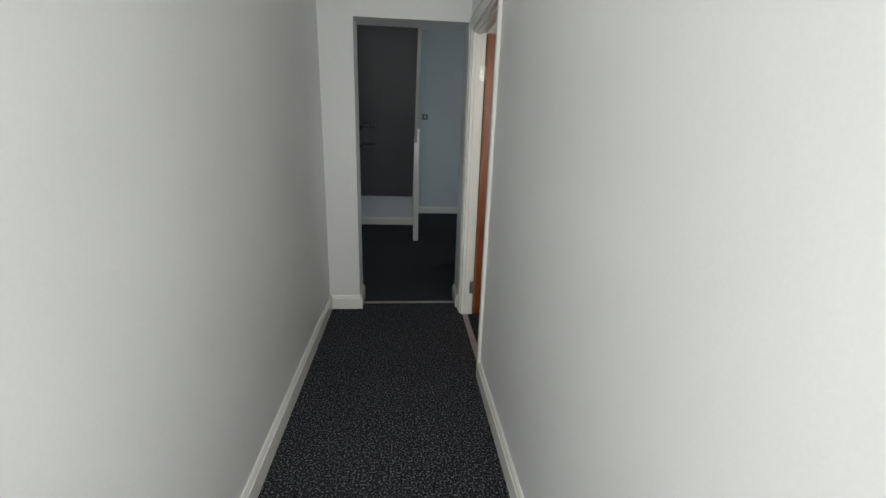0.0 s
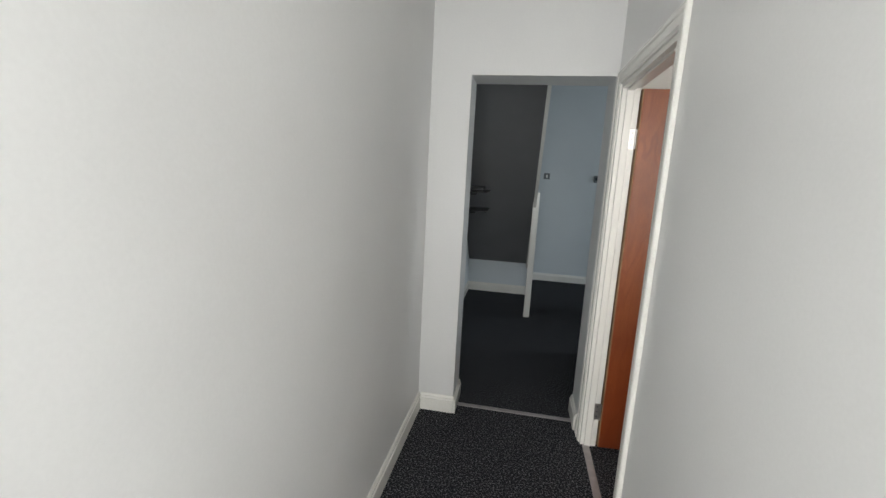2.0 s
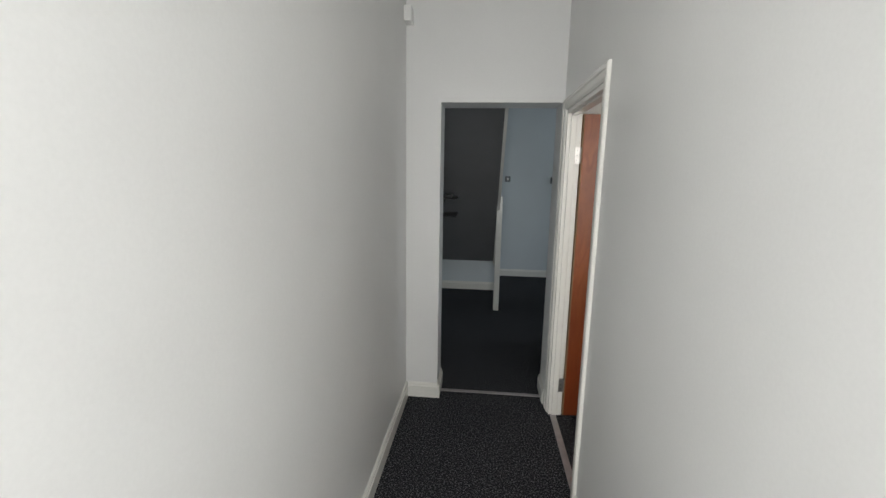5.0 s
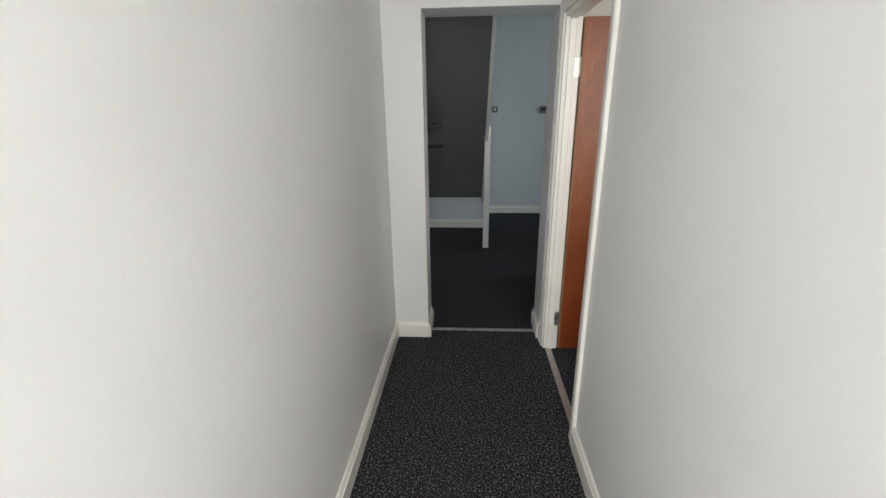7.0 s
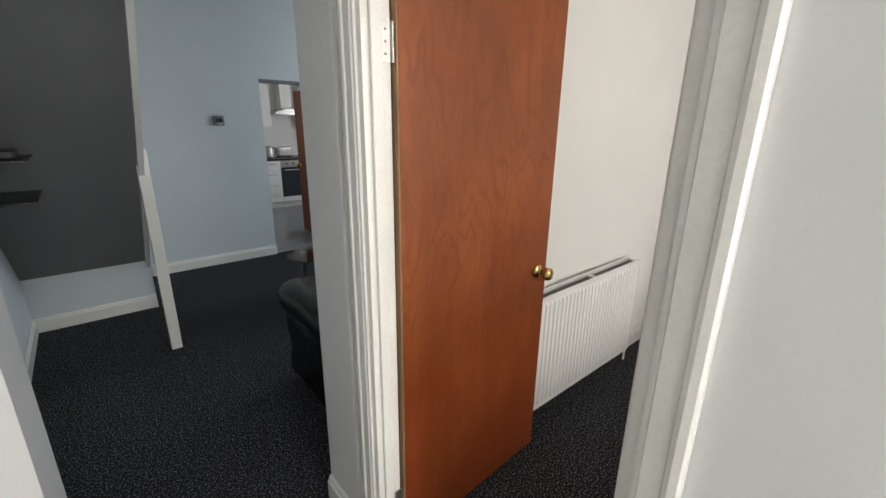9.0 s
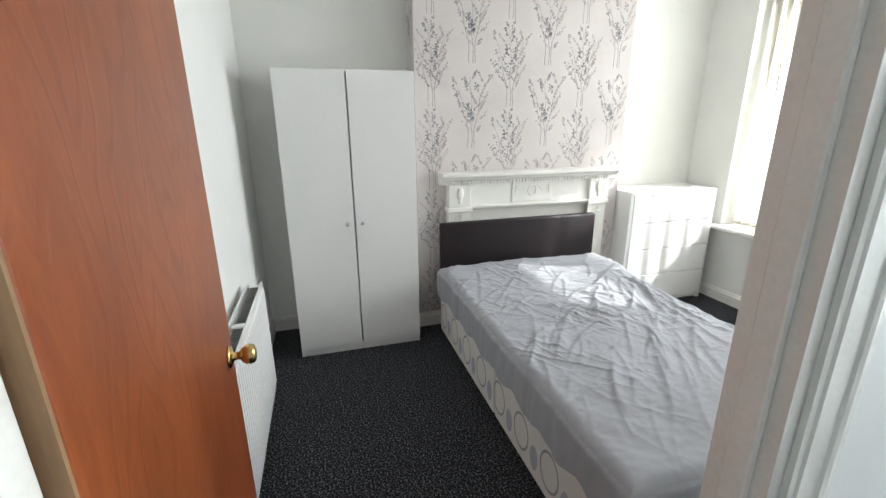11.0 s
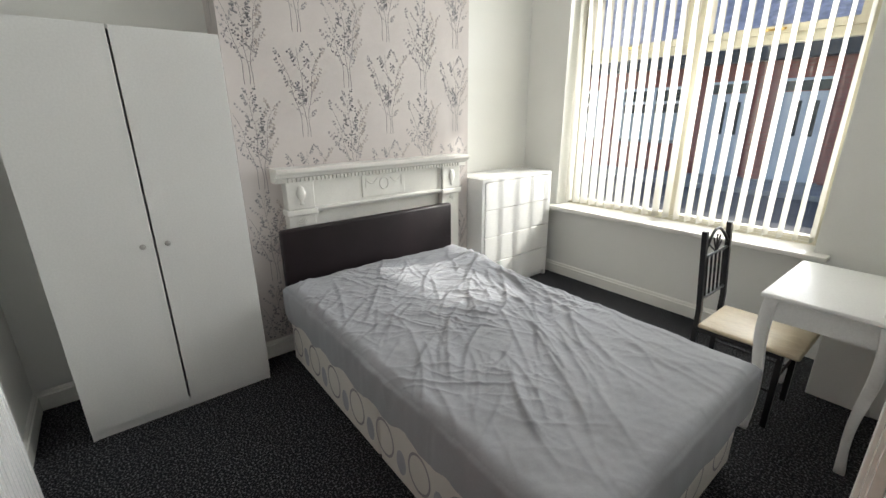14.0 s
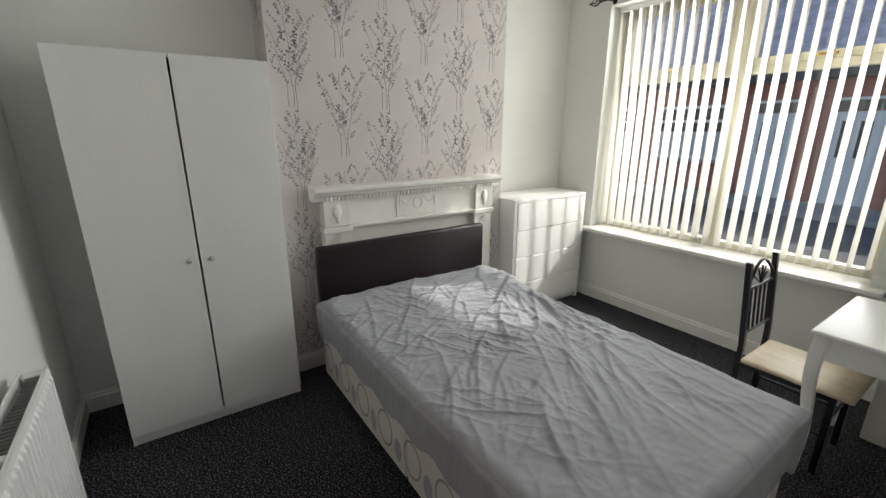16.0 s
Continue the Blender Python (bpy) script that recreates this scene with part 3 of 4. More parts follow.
# ---- wallpaper print ----
def sprig(rng):
    """A slender printed sapling: stems and twigs as thin ribbons, round leaves in four tones. Returns (polygon, tone) rows in u, v."""
    out = []

    def ribbon(pts, w):
        for i, (a, b) in enumerate(zip(pts, pts[1:])):
            d = (b - a).normalized()
            s0 = Vector((-d.y, d.x)) * w
            k0, k1 = 1 - 0.6 * i / len(pts), 1 - 0.6 * (i + 1) / len(pts)
            out.append(([a - s0 * k0, b - s0 * k1, b + s0 * k1, a + s0 * k0], 0))

    def leaf(p, ang, ln, mi):
        d, s0 = Vector((math.cos(ang), math.sin(ang))), Vector((-math.sin(ang), math.cos(ang)))
        c = p + d * ln * 0.62
        out.append(([c + d * ln * 0.5 * math.cos(q * math.tau / 8) + s0 * ln * 0.37 * math.sin(q * math.tau / 8) for q in range(8)], mi))

    def tone(p):
        if p.x > 0.055:
            return 3 if rng.random() < 0.6 else 2
        if -0.05 < p.x < 0.03 and p.y > 0.2:
            return 1 if rng.random() < 0.65 else 2
        return 2 if rng.random() < 0.75 else 1

    def twig(p, ang, ln):
        bend = (math.pi / 2 - ang) * 0.35
        pts = [p]
        for q in range(6):
            a = ang + bend * q / 5 + rng.uniform(-0.12, 0.12)
            pts.append(pts[-1] + Vector((math.cos(a), math.sin(a))) * ln / 6)
        ribbon(pts, 0.0006)
        for q in range(2, 7):
            for sd in (-1, 1):
                if rng.random() < 0.7:
                    leaf(pts[q], ang + sd * rng.uniform(0.35, 1.25), rng.uniform(0.009, 0.0145), tone(pts[q]))
        leaf(pts[-1], ang, rng.uniform(0.009, 0.013), tone(pts[-1]))

    for root, lean, height, first in ((-0.024, -0.085, 0.42, 5), (0.0, -0.015, 0.5, 4), (0.014, 0.075, 0.44, 3)):
        pts = [Vector((root + lean * (k / 12) ** 1.7 + 0.006 * math.sin(k * 1.0 + root * 90), height * k / 12)) for k in range(13)]
        ribbon(pts, 0.0016)
        for k in range(first, 13):
            for sd in (-1, 1):
                if rng.random() < 0.58:
                    spread = 1.0 - 0.55 * abs(k / 12 - 0.5)
                    twig(pts[k], math.pi / 2 + sd * rng.uniform(0.4, 1.05), rng.uniform(0.06, 0.145) * spread)
    return out


SPRIGS = [sprig(random.Random(s)) for s in (3, 8)]


def clip_add(bm, poly, mi, place, lo, hi, vlo, vhi):
    if all(lo <= p.x <= hi and vlo <= p.y <= vhi for p in poly):
        f = bm.faces.new([bm.verts.new(place(p.x, p.y)) for p in poly])
        f.material_index = mi


bm = bmesh.new()
PITCH, REP = 0.297, 0.583
for c in range(-2, 9):
    for r in range(-1, 6):
        u0 = 0.123 + c * PITCH
        v0 = 0.515 + r * REP - (REP / 2 if c % 2 else 0)
        for poly, mi in SPRIGS[c % 2]:
            q = [Vector((p.x + u0, p.y + v0)) for p in poly]
            clip_add(bm, q, mi, lambda u, v: (BX - 0.0007, BY1 - u, v), 0.003, BY1 - BY0 - 0.003, 0.12, ZC)
            q2 = [Vector((p.x + u0 + PITCH, p.y + v0)) for p in poly]
            clip_add(bm, q2, mi, lambda u, v: (XW - u, BY1 + 0.0007, v), 0.003, XW - BX - 0.003, 0.12, ZC)
me = bpy.data.meshes.new("wallpaper_print")
bm.to_mesh(me), bm.free()
for m in (M_STEM, M_LEAF_A, M_LEAF_B, M_LEAF_C):
    me.materials.append(m)
wp = new("wallpaper_print", me)
wp.parent = breast
tagged(wp, "printed grey sprigs on the wallpaper", "", "", "stuff")

# ---- fireplace surround ----
fs = thing("fireplace_surround", "white painted wooden fire surround with carved swags", "fireplace", (BX, 1.47, 0))
MW, MZ = 0.71, 1.218
shelf = prism([(-0.135, 0.0), (-0.135, -0.022), (-0.128, -0.03), (-0.115, -0.038), (-0.1, -0.055), (-0.085, -0.06), (-0.085, -0.085), (-0.001, -0.085), (-0.001, 0.0)], 2 * MW + 0.06, pose(0, -MW - 0.03, MZ))
part("mantel_shelf", shelf, M_GLOSS, fs)
bm = bmesh.new()
for i in range(52):
    y = -MW + 0.05 + i * (2 * MW - 0.1) / 51
    bm_box(bm, -0.098, -0.084, y - 0.007, y + 0.007, MZ - 0.083, MZ - 0.06)
tagged(part("dentil_moulding", bm, M_GLOSS, fs), "", "", "", "stuff")
part("frieze", box(-0.06, -0.001, -MW + 0.06, MW - 0.06, 0.94, MZ - 0.085), M_GLOSS, fs)
part("lower_moulding", prism([(-0.085, 0.0), (-0.085, -0.012), (-0.07, -0.03), (-0.06, -0.03), (-0.001, -0.03), (-0.001, 0.0)], 2 * MW - 0.1, pose(0, -MW + 0.05, 0.965)), M_GLOSS, fs)
part("centre_panel", box(-0.07, -0.06, -0.17, 0.17, 0.98, MZ - 0.09, 0.003), M_GLOSS, fs)
part("back_panel", box(-0.03, -0.001, -MW + 0.2, MW - 0.2, 0.0, 0.94), M_GLOSS, fs)
for s in (-1, 1):
    y0, y1 = sorted((s * (MW - 0.2), s * (MW - 0.03)))
    part("pilaster", box(-0.075, -0.001, y0, y1, 0.0, 0.94, 0.004), M_GLOSS, fs)
    part("pilaster_cap", box(-0.095, -0.001, y0 - 0.012, y1 + 0.012, 0.925, 0.965, 0.008, 2), M_GLOSS, fs)
    part("upper_block", box(-0.085, -0.001, y0, y1, 0.965, MZ - 0.085, 0.004), M_GLOSS, fs)
    ym = (y0 + y1) / 2
    part("urn", lathe([(0.006, 0), (0.016, 0.006), (0.008, 0.02), (0.024, 0.05), (0.03, 0.08), (0.018, 0.095), (0.024, 0.105), (0.006, 0.12)], 14, Matrix.Translation((-0.088, ym, 0.99)) @ Matrix.Diagonal((0.4, 1, 1, 1))), M_GLOSS, fs, "", True)
    bm = bmesh.new()
    for a in range(9):
        bm_tube(bm, (-0.077, ym, 0.86), (-0.077, ym + 0.04 * math.cos(a * 0.393), 0.86 + 0.05 * math.sin(a * 0.393)), 0.005, 6)
    part("carved_fan", bm, M_GLOSS, fs)
bm = bmesh.new()
pts = [Vector((-0.072, 0.034 * math.cos(a), 1.065 + 0.04 * math.sin(a))) for a in [q * math.tau / 20 for q in range(21)]]
bm_path(bm, pts, 0.005, 6)
for s in (-1, 1):
    bm_path(bm, [Vector((-0.071, s * (0.05 + 0.09 * t), 1.105 - 0.035 * math.sin(math.pi * t))) for t in [q / 8 for q in range(9)]], 0.0045, 6)
    bm_path(bm, [Vector((-0.071, s * 0.142, 1.11)), Vector((-0.071, s * 0.142, 1.045))], 0.004, 6)
part("carved_swag", bm, M_GLOSS, fs)

# ---- bed ----
bed = thing("double_bed", "double divan bed with crumpled grey sheet", "bed", (0, 0, 0))
BX0, BX1, BYA, BYB, BT = 1.305, 3.385, 1.045, 2.27, 0.55
part("divan_base", boxes((BX0 + 0.03, 2.32, BYA + 0.02, BYB - 0.02, 0.04, 0.33, 0.012), (2.326, BX1, BYA + 0.02, BYB - 0.02, 0.04, 0.33, 0.012)), M_TICK, bed, "cream divan base with grey ring pattern")
for x in (BX0 + 0.1, BX1 - 0.1, 2.3):
    for y in (BYA + 0.1, BYB - 0.1):
        part("castor", lathe([(0.02, 0), (0.024, 0.01), (0.024, 0.03), (0.015, 0.045)], 12, pose(x, y, 0)), M_BLACK, bed)


def oval(cx, cz, rx, rz, inner, place):
    bm = bmesh.new()
    n = 28
    o = [bm.verts.new(place(cx + rx * math.cos(a * math.tau / n), cz + rz * math.sin(a * math.tau / n))) for a in range(n)]
    if inner:
        i_ = [bm.verts.new(place(cx + rx * inner * math.cos(a * math.tau / n), cz + rz * inner * math.sin(a * math.tau / n))) for a in range(n)]
        for k in range(n):
            bm.faces.new((o[k], o[(k + 1) % n], i_[(k + 1) % n], i_[k]))
    else:
        bm.faces.new(o)
    return bm


side = lambda u, v: (u, BYB - 0.0192, v)
foot = lambda u, v: (BX0 + 0.0292, u, v)
for i in range(8):
    x = BX0 + 0.2 + i * 0.255
    part("printed_ring", oval(x, 0.19, 0.075, 0.095, 0.86, side), M_RING, bed)
    if i < 7:
        part("printed_oval", oval(x + 0.128, 0.15, 0.035, 0.06, 0, side), M_OVAL, bed)
for i in range(5):
    y = BYA + 0.17 + i * 0.255
    part("printed_ring", oval(y, 0.19, 0.075, 0.095, 0.86, foot), M_RING, bed)

# sheet: one cloth over the mattress, wrinkled on top and hanging at the sides
rngw = random.Random(5)
folds = []
for i in range(260):
    cx, cy = BX0 + (BX1 - BX0) * rngw.random() ** 0.65, rngw.uniform(BYA, BYB)
    pick = rngw.random()
    size = rngw.random() ** 2.0
    if pick < 0.62:
        ang = math.atan2(cy - 0.95, cx - 3.15) + rngw.gauss(0, 0.2)
    elif pick < 0.82:
        ang = rngw.gauss(2.5, 0.2)
    else:
        ang, size = rngw.uniform(0, math.pi), size * 0.4
    ln = 0.06 + 0.14 * rngw.random() + 0.3 * size
    calm = 0.5 if cx < 1.75 else 1.0
    folds.append((cx, cy, math.cos(ang), math.sin(ang), ln, 0.0045 + 0.008 * size, calm * (0.0022 + 0.0075 * size), rngw.uniform(-0.9, 0.9)))


def top_z(x, y, near):
    z = 0.012 * noise.noise(Vector((x * 3, y * 3, 1))) + 0.006 * noise.noise(Vector((x * 8, y * 8, 4)))
    u, v = 0.8 * x + 0.6 * y, 0.8 * y - 0.6 * x
    patch = max(0.0, min(1.0, 0.45 + 1.6 * noise.noise(Vector((x * 2.3, y * 2.3, 21))))) * min(1.0, max(0.25, (x - 1.5) / 0.8))
    z += patch * (0.013 * (1 - abs(noise.noise(Vector((u * 2.4, v * 8, 7))))) ** 12 + 0.008 * (1 - abs(noise.noise(Vector((u * 4, v * 15, 2))))) ** 12)
    z += patch * 0.008 * (1 - abs(noise.noise(Vector((x * 8, y * 3, 11))))) ** 14
    z += 0.0016 * noise.noise(Vector((x * 38, y * 30, 9)))
    for cx, cy, c, s, ln, wd, h, bend in near:
        u = (x - cx) * c + (y - cy) * s
        if -ln < u < ln:
            v = -(x - cx) * s + (y - cy) * c - bend * u * u
            if -0.06 < v < 0.09:
                k = 1 - (u / ln) ** 2
                z += h * k * (math.exp(-abs(v) / (wd if v < 0 else 2.2 * wd)) - 0.3 * math.exp(-((v + 2.4 * wd) / (1.5 * wd)) ** 2))
    return z


def profile(d, half, r=0.05, drop=0.25):
    """Distance along the cloth from the middle -> offset outwards and height under the top."""
    s = abs(d)
    flat = half - r
    if s <= flat:
        return s, 0.0
    arc = r * math.pi / 2
    if s <= flat + arc:
        a = (s - flat) / r
        return flat + r * math.sin(a), -(r - r * math.cos(a))
    return half, -r - (s - flat - arc)


bm = bmesh.new()
NX, NY = 430, 290
mx, my = (BX0 + BX1) / 2, (BYA + BYB) / 2
hx, hy = (BX1 - BX0) / 2, (BYB - BYA) / 2
lx, ly = hx - 0.05 + 0.0785, hy - 0.05 + 0.0785
grid = []
for i in range(NX + 1):
    row = []
    xi = mx + max(-hx, min(hx, -(lx + 0.17) + i / NX * (2 * lx + 0.17)))
    near = [q for q in folds if abs(q[0] - xi) < q[4] + 0.06]
    for j in range(NY + 1):
        a = -(lx + 0.17) + i / NX * (2 * lx + 0.17 + 0.0)
        wob = 0.16 + 0.012 * math.sin(i * 0.13) + 0.02 * noise.noise(Vector((i * 0.03, 2, 0)))
        b = (-1 + 2 * j / NY) * (ly + wob)
        ox, dx = profile(a, hx)
        oy, dy = profile(b, hy)
        x, y = mx + math.copysign(ox, a), my + math.copysign(oy, b)
        z = BT + min(dx, dy) if min(dx, dy) < 0 else BT
        edge = max(0.0, min(1.0, 1 + min(dx, dy) / 0.06))
        z += top_z(x, y, near) * edge
        if dy < -0.03:
            w = 0.010 * noise.noise(Vector((x * 7, 0, z * 2))) + 0.006 * noise.noise(Vector((x * 20, 3, z * 5)))
            y += math.copysign(w + 0.006, b) - math.copysign(0.02 * max(0, -dy - 0.1), b)
        if dx < -0.03:
            x += math.copysign(0.008 * noise.noise(Vector((5, y * 7, z * 2))) + 0.004, a)
        if b < 0 and x > 2.7:
            y -= 0.13 * min(1.0, (x - 2.7) / 0.4) * max(0.0, (my - y) / hy) ** 3
        row.append(bm.verts.new((x, y, z)))
    grid.append(row)
for i in range(NX):
    for j in range(NY):
        bm.faces.new((grid[i][j], grid[i + 1][j], grid[i + 1][j + 1], grid[i][j + 1]))
part("mattress", box(BX0 + 0.012, BX1 - 0.012, BYA + 0.012, BYB - 0.012, 0.332, BT - 0.018, 0.045, 3), M_TICK, bed)
part("sheet", bm, M_SHEET, bed, "crumpled mid-grey cotton fitted sheet", True)
hb = part("headboard", box(BX1 + 0.008, BX1 + 0.068, 0.942, 2.24, 0.40, 0.868, 0.018, 3), M_LEATHER, bed, "padded dark brown leatherette headboard", True)
for y in (1.12, 2.02):
    part("headboard_strut", box(BX1 + 0.03, BX1 + 0.05, y - 0.03, y + 0.03, 0.05, 0.4), M_BLACK, bed)

# ---- wardrobe ----
wd = thing("wardrobe", "tall white two-door wardrobe with small knobs", "wardrobe", (3.31, 2.43, 0))
WW, WH, WDp = 0.843, 1.88, 0.49
part("carcass", boxes((0.018, WDp, 0, 0.018, 0, WH), (0.018, WDp, WW - 0.018, WW, 0, WH), (0.018, WDp, 0.018, WW - 0.018, WH - 0.018, WH), (0.018, WDp, 0.018, WW - 0.018, 0.05, 0.068),
                     (WDp - 0.006, WDp, 0.018, WW - 0.018, 0.068, WH - 0.018)), M_MELAMINE, wd)
part("plinth", box(0.022, 0.038, 0.018, WW - 0.018, 0, 0.05), M_MELAMINE, wd)
for y0, y1, ky in ((0.001, WW / 2 - 0.0045, WW / 2 - 0.05), (WW / 2 + 0.0045, WW - 0.001, WW / 2 + 0.05)):
    d = part("door", box(0, 0.016, y0, y1, 0.055, WH - 0.001, 0.0015), M_MELAMINE, wd)
    part("knob", lathe([(0.006, 0), (0.005, 0.012), (0.012, 0.016), (0.013, 0.022), (0.009, 0.026)], 16, Matrix.Translation((0, ky, 0.935)) @ Euler((0, radians(-90), 0)).to_matrix().to_4x4()), M_STEEL, d, "", True)

# ---- chest of drawers ----
ch = thing("chest_of_drawers", "white four-drawer chest with lipless fronts", "chest", (3.39, -0.255, 0))
CW, CH, CD = 0.88, 1.01, 0.415
part("top", box(-0.002, CD, 0, CW, CH - 0.025, CH, 0.002), M_MELAMINE, ch)
part("side_panel", box(0.0, CD, 0, 0.03, 0.0, CH - 0.025), M_MELAMINE, ch)
part("side_panel", box(0.0, CD, CW - 0.03, CW, 0.0, CH - 0.025), M_MELAMINE, ch)
part("back_panel", box(CD - 0.006, CD, 0.03, CW - 0.03, 0.0, CH - 0.025), M_MELAMINE, ch)
part("plinth", box(0.03, 0.045, 0.03, CW - 0.03, 0, 0.06), M_MELAMINE, ch)
for i in range(4):
    z0 = 0.05 + i * 0.2345
    h = 0.239
    d = part("drawer", box(-0.004, 0.014, 0.004, CW - 0.034, z0, z0 + h - 0.012, 0.002), M_MELAMINE, ch)
    part("drawer_box", box(0.02, CD - 0.03, 0.04, CW - 0.04, z0 + 0.01, z0 + h - 0.03), M_MELAMINE, d)

# ---- radiator ----
rad = thing("radiator", "white double panel radiator below plain wall", "radiator", (1.80, YB - 0.012, 0))
RW, R0, R1 = 1.06, 0.11, 0.75


def ribbed(y):
    bm = bmesh.new()
    outline = []
    n = 29
    for i in range(n):
        x = 0.02 + i * (RW - 0.04) / n
        w = (RW - 0.04) / n
        outline += [(x, 0.0), (x + w * 0.35, 0.0), (x + w * 0.5, 0.007), (x + w * 0.85, 0.007)]
    outline.append((RW - 0.02, 0.0))
    rows = [(R0, 0.006), (R0 + 0.03, 0.0), (R0 + 0.04, 1), (R1 - 0.045, 1), (R1 - 0.03, 0.0), (R1, 0.0)]
    g = []
    for z, k in rows:
        g.append([bm.verts.new((x, y - (d if k == 1 else 0), z)) for x, d in outline])
    for a, b in zip(g, g[1:]):
        for i in range(len(outline) - 1):
            bm.faces.new((a[i], a[i + 1], b[i + 1], b[i]))
    bm_box(bm, 0.0, RW, y + 0.001, y + 0.012, R0, R1, 0.003)
    return bm


part("front_panel", ribbed(-0.115), M_RAD, rad)
part("rear_panel", ribbed(-0.045), M_RAD, rad)
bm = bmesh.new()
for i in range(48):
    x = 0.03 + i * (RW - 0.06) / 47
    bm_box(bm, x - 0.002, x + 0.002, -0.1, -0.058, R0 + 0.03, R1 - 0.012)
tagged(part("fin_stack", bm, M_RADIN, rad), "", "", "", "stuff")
for x in (0.02, RW / 2, RW - 0.05):
    part("spacer", box(x, x + 0.03, -0.104, -0.05, R1 - 0.03, R1 - 0.005, 0.004), M_RAD, rad)
for x in (0.0, RW - 0.008):
    part("end_plate", box(x, x + 0.008, -0.102, -0.046, R1 - 0.06, R1 - 0.02), M_RAD, rad)
for x in (0.2, RW - 0.23):
    part("bracket", box(x, x + 0.03, -0.033, 0.0, R0 + 0.03, R1 - 0.05), M_RAD, rad)
bm = bm_tube(bmesh.new(), (RW + 0.03, -0.08, 0.0), (RW + 0.03, -0.08, R0 + 0.05), 0.0075, 12)
bm_tube(bm, (RW - 0.005, -0.08, R0 + 0.05), (RW + 0.04, -0.08, R0 + 0.05), 0.011, 12)
part("valve", bm, M_RAD, rad)

# ---- chair ----
chair = thing("dining_chair", "black metal chair with pale wooden seat", "chair", (1.50, 0.455, 0), 0)
SH = 0.435
part("seat", box(-0.25, 0.19, -0.19, 0.19, SH - 0.025, SH, 0.012, 2), M_SEAT, chair, "pale beech seat pad", True)
for y in (-0.165, 0.165):
    bm = bm_box(bmesh.new(), 0.19, 0.215, y - 0.0125, y + 0.0125, 0, 0.5)
    part("leg", bm, M_BLACKMETAL, chair)
    bm = bmesh.new()
    bm_box(bm, -0.19, -0.165, y - 0.0125, y + 0.0125, 0, SH - 0.025)
    part("leg", bm, M_BLACKMETAL, chair)
    bm = prism([(0.19, 0.5), (0.215, 0.5), (0.255, 0.93), (0.23, 0.93)], 0.025, pose(0, y - 0.0125, 0))
    part("back_post", bm, M_BLACKMETAL, chair)
    part("stretcher", bm_tube(bmesh.new(), (-0.17, y, 0.2), (0.2, y, 0.2), 0.007, 8), M_BLACKMETAL, chair)
part("stretcher", bm_tube(bmesh.new(), (-0.178, -0.165, 0.28), (-0.178, 0.165, 0.28), 0.007, 8), M_BLACKMETAL, chair)
part("seat_rail", boxes((-0.18, 0.2, -0.185, -0.165, SH - 0.045, SH - 0.026), (-0.18, 0.2, 0.165, 0.185, SH - 0.045, SH - 0.026), (-0.19, -0.17, -0.165, 0.165, SH - 0.045, SH - 0.026)), M_BLACKMETAL, chair)
back_x = lambda z: 0.2025 + (z - 0.5) / 0.43 * 0.04
for z in (0.56, 0.79):
    part("back_rail", bm_tube(bmesh.new(), (back_x(z), -0.165, z), (back_x(z), 0.165, z), 0.008, 8), M_BLACKMETAL, chair)
for k in range(5):
    y = -0.11 + k * 0.055
    part("spindle", bm_tube(bmesh.new(), (back_x(0.56), y, 0.56), (back_x(0.79), y, 0.79), 0.006, 8), M_BLACKMETAL, chair)
arch = [Vector((back_x(0.80 + 0.13 * math.sin(math.pi * t)), -0.155 + 0.31 * t, 0.82 + 0.1 * math.sin(math.pi * t))) for t in [q / 12 for q in range(13)]]
part("arched_rail", bm_path(bmesh.new(), arch, 0.008), M_BLACKMETAL, chair)
bm = bmesh.new()
for k in range(5):
    a = radians(30 + k * 30)
    bm_tube(bm, (back_x(0.79), 0, 0.79), (back_x(0.88), 0.09 * math.cos(a), 0.79 + 0.1 * math.sin(a)), 0.0045, 6)
part("fan_ornament", bm, M_BLACKMETAL, chair)

# ---- dressing table ----
dk = thing("dressing_table", "white painted dressing table with cabriole legs", "table", (0.972, 0.06, 0))
DW, DD, DH = 0.685, 0.46, 0.735
part("tabletop", box(0, DD, 0, DW, DH - 0.022, DH, 0.008, 2), M_MELAMINE, dk, "", True)
part("apron", boxes((0.03, 0.045, 0.05, DW - 0.05, DH - 0.13, DH - 0.022), (DD - 0.045, DD - 0.03, 0.05, DW - 0.05, DH - 0.13, DH - 0.022),
                    (0.045, DD - 0.045, 0.03, 0.045, DH - 0.13, DH - 0.022), (0.045, DD - 0.045, DW - 0.045, DW - 0.03, DH - 0.13, DH - 0.022)), M_MELAMINE, dk)


def cabriole(px, py, sx, sy):
    bm = bmesh.new()
    n = 14
    rows = []
    for i in range(n + 1):
        t = i / n
        z = (DH - 0.022) * (1 - t)
        bow = 0.024 * math.sin(t * math.pi * 1.9 + 0.25) * (1 - 0.3 * t)
        w = 0.027 - 0.014 * t + 0.006 * math.exp(-((t - 1) / 0.08) ** 2)
        cx, cy = px + sx * bow, py + sy * bow
        rows.append([bm.verts.new((cx + a * w, cy + b * w, z)) for a, b in ((-1, -1), (1, -1), (1, 1), (-1, 1))])
    for a, b in zip(rows, rows[1:]):
        for k in range(4):
            bm.faces.new((a[k], a[(k + 1) % 4], b[(k + 1) % 4], b[k]))
    bm.faces.new(rows[0]), bm.faces.new(rows[-1][::-1])
    bmesh.ops.bevel(bm, geom=[e for e in bm.edges if abs(e.verts[0].co.z - e.verts[1].co.z) > 0.02], offset=0.005, segments=1, affect="EDGES")
    return bm


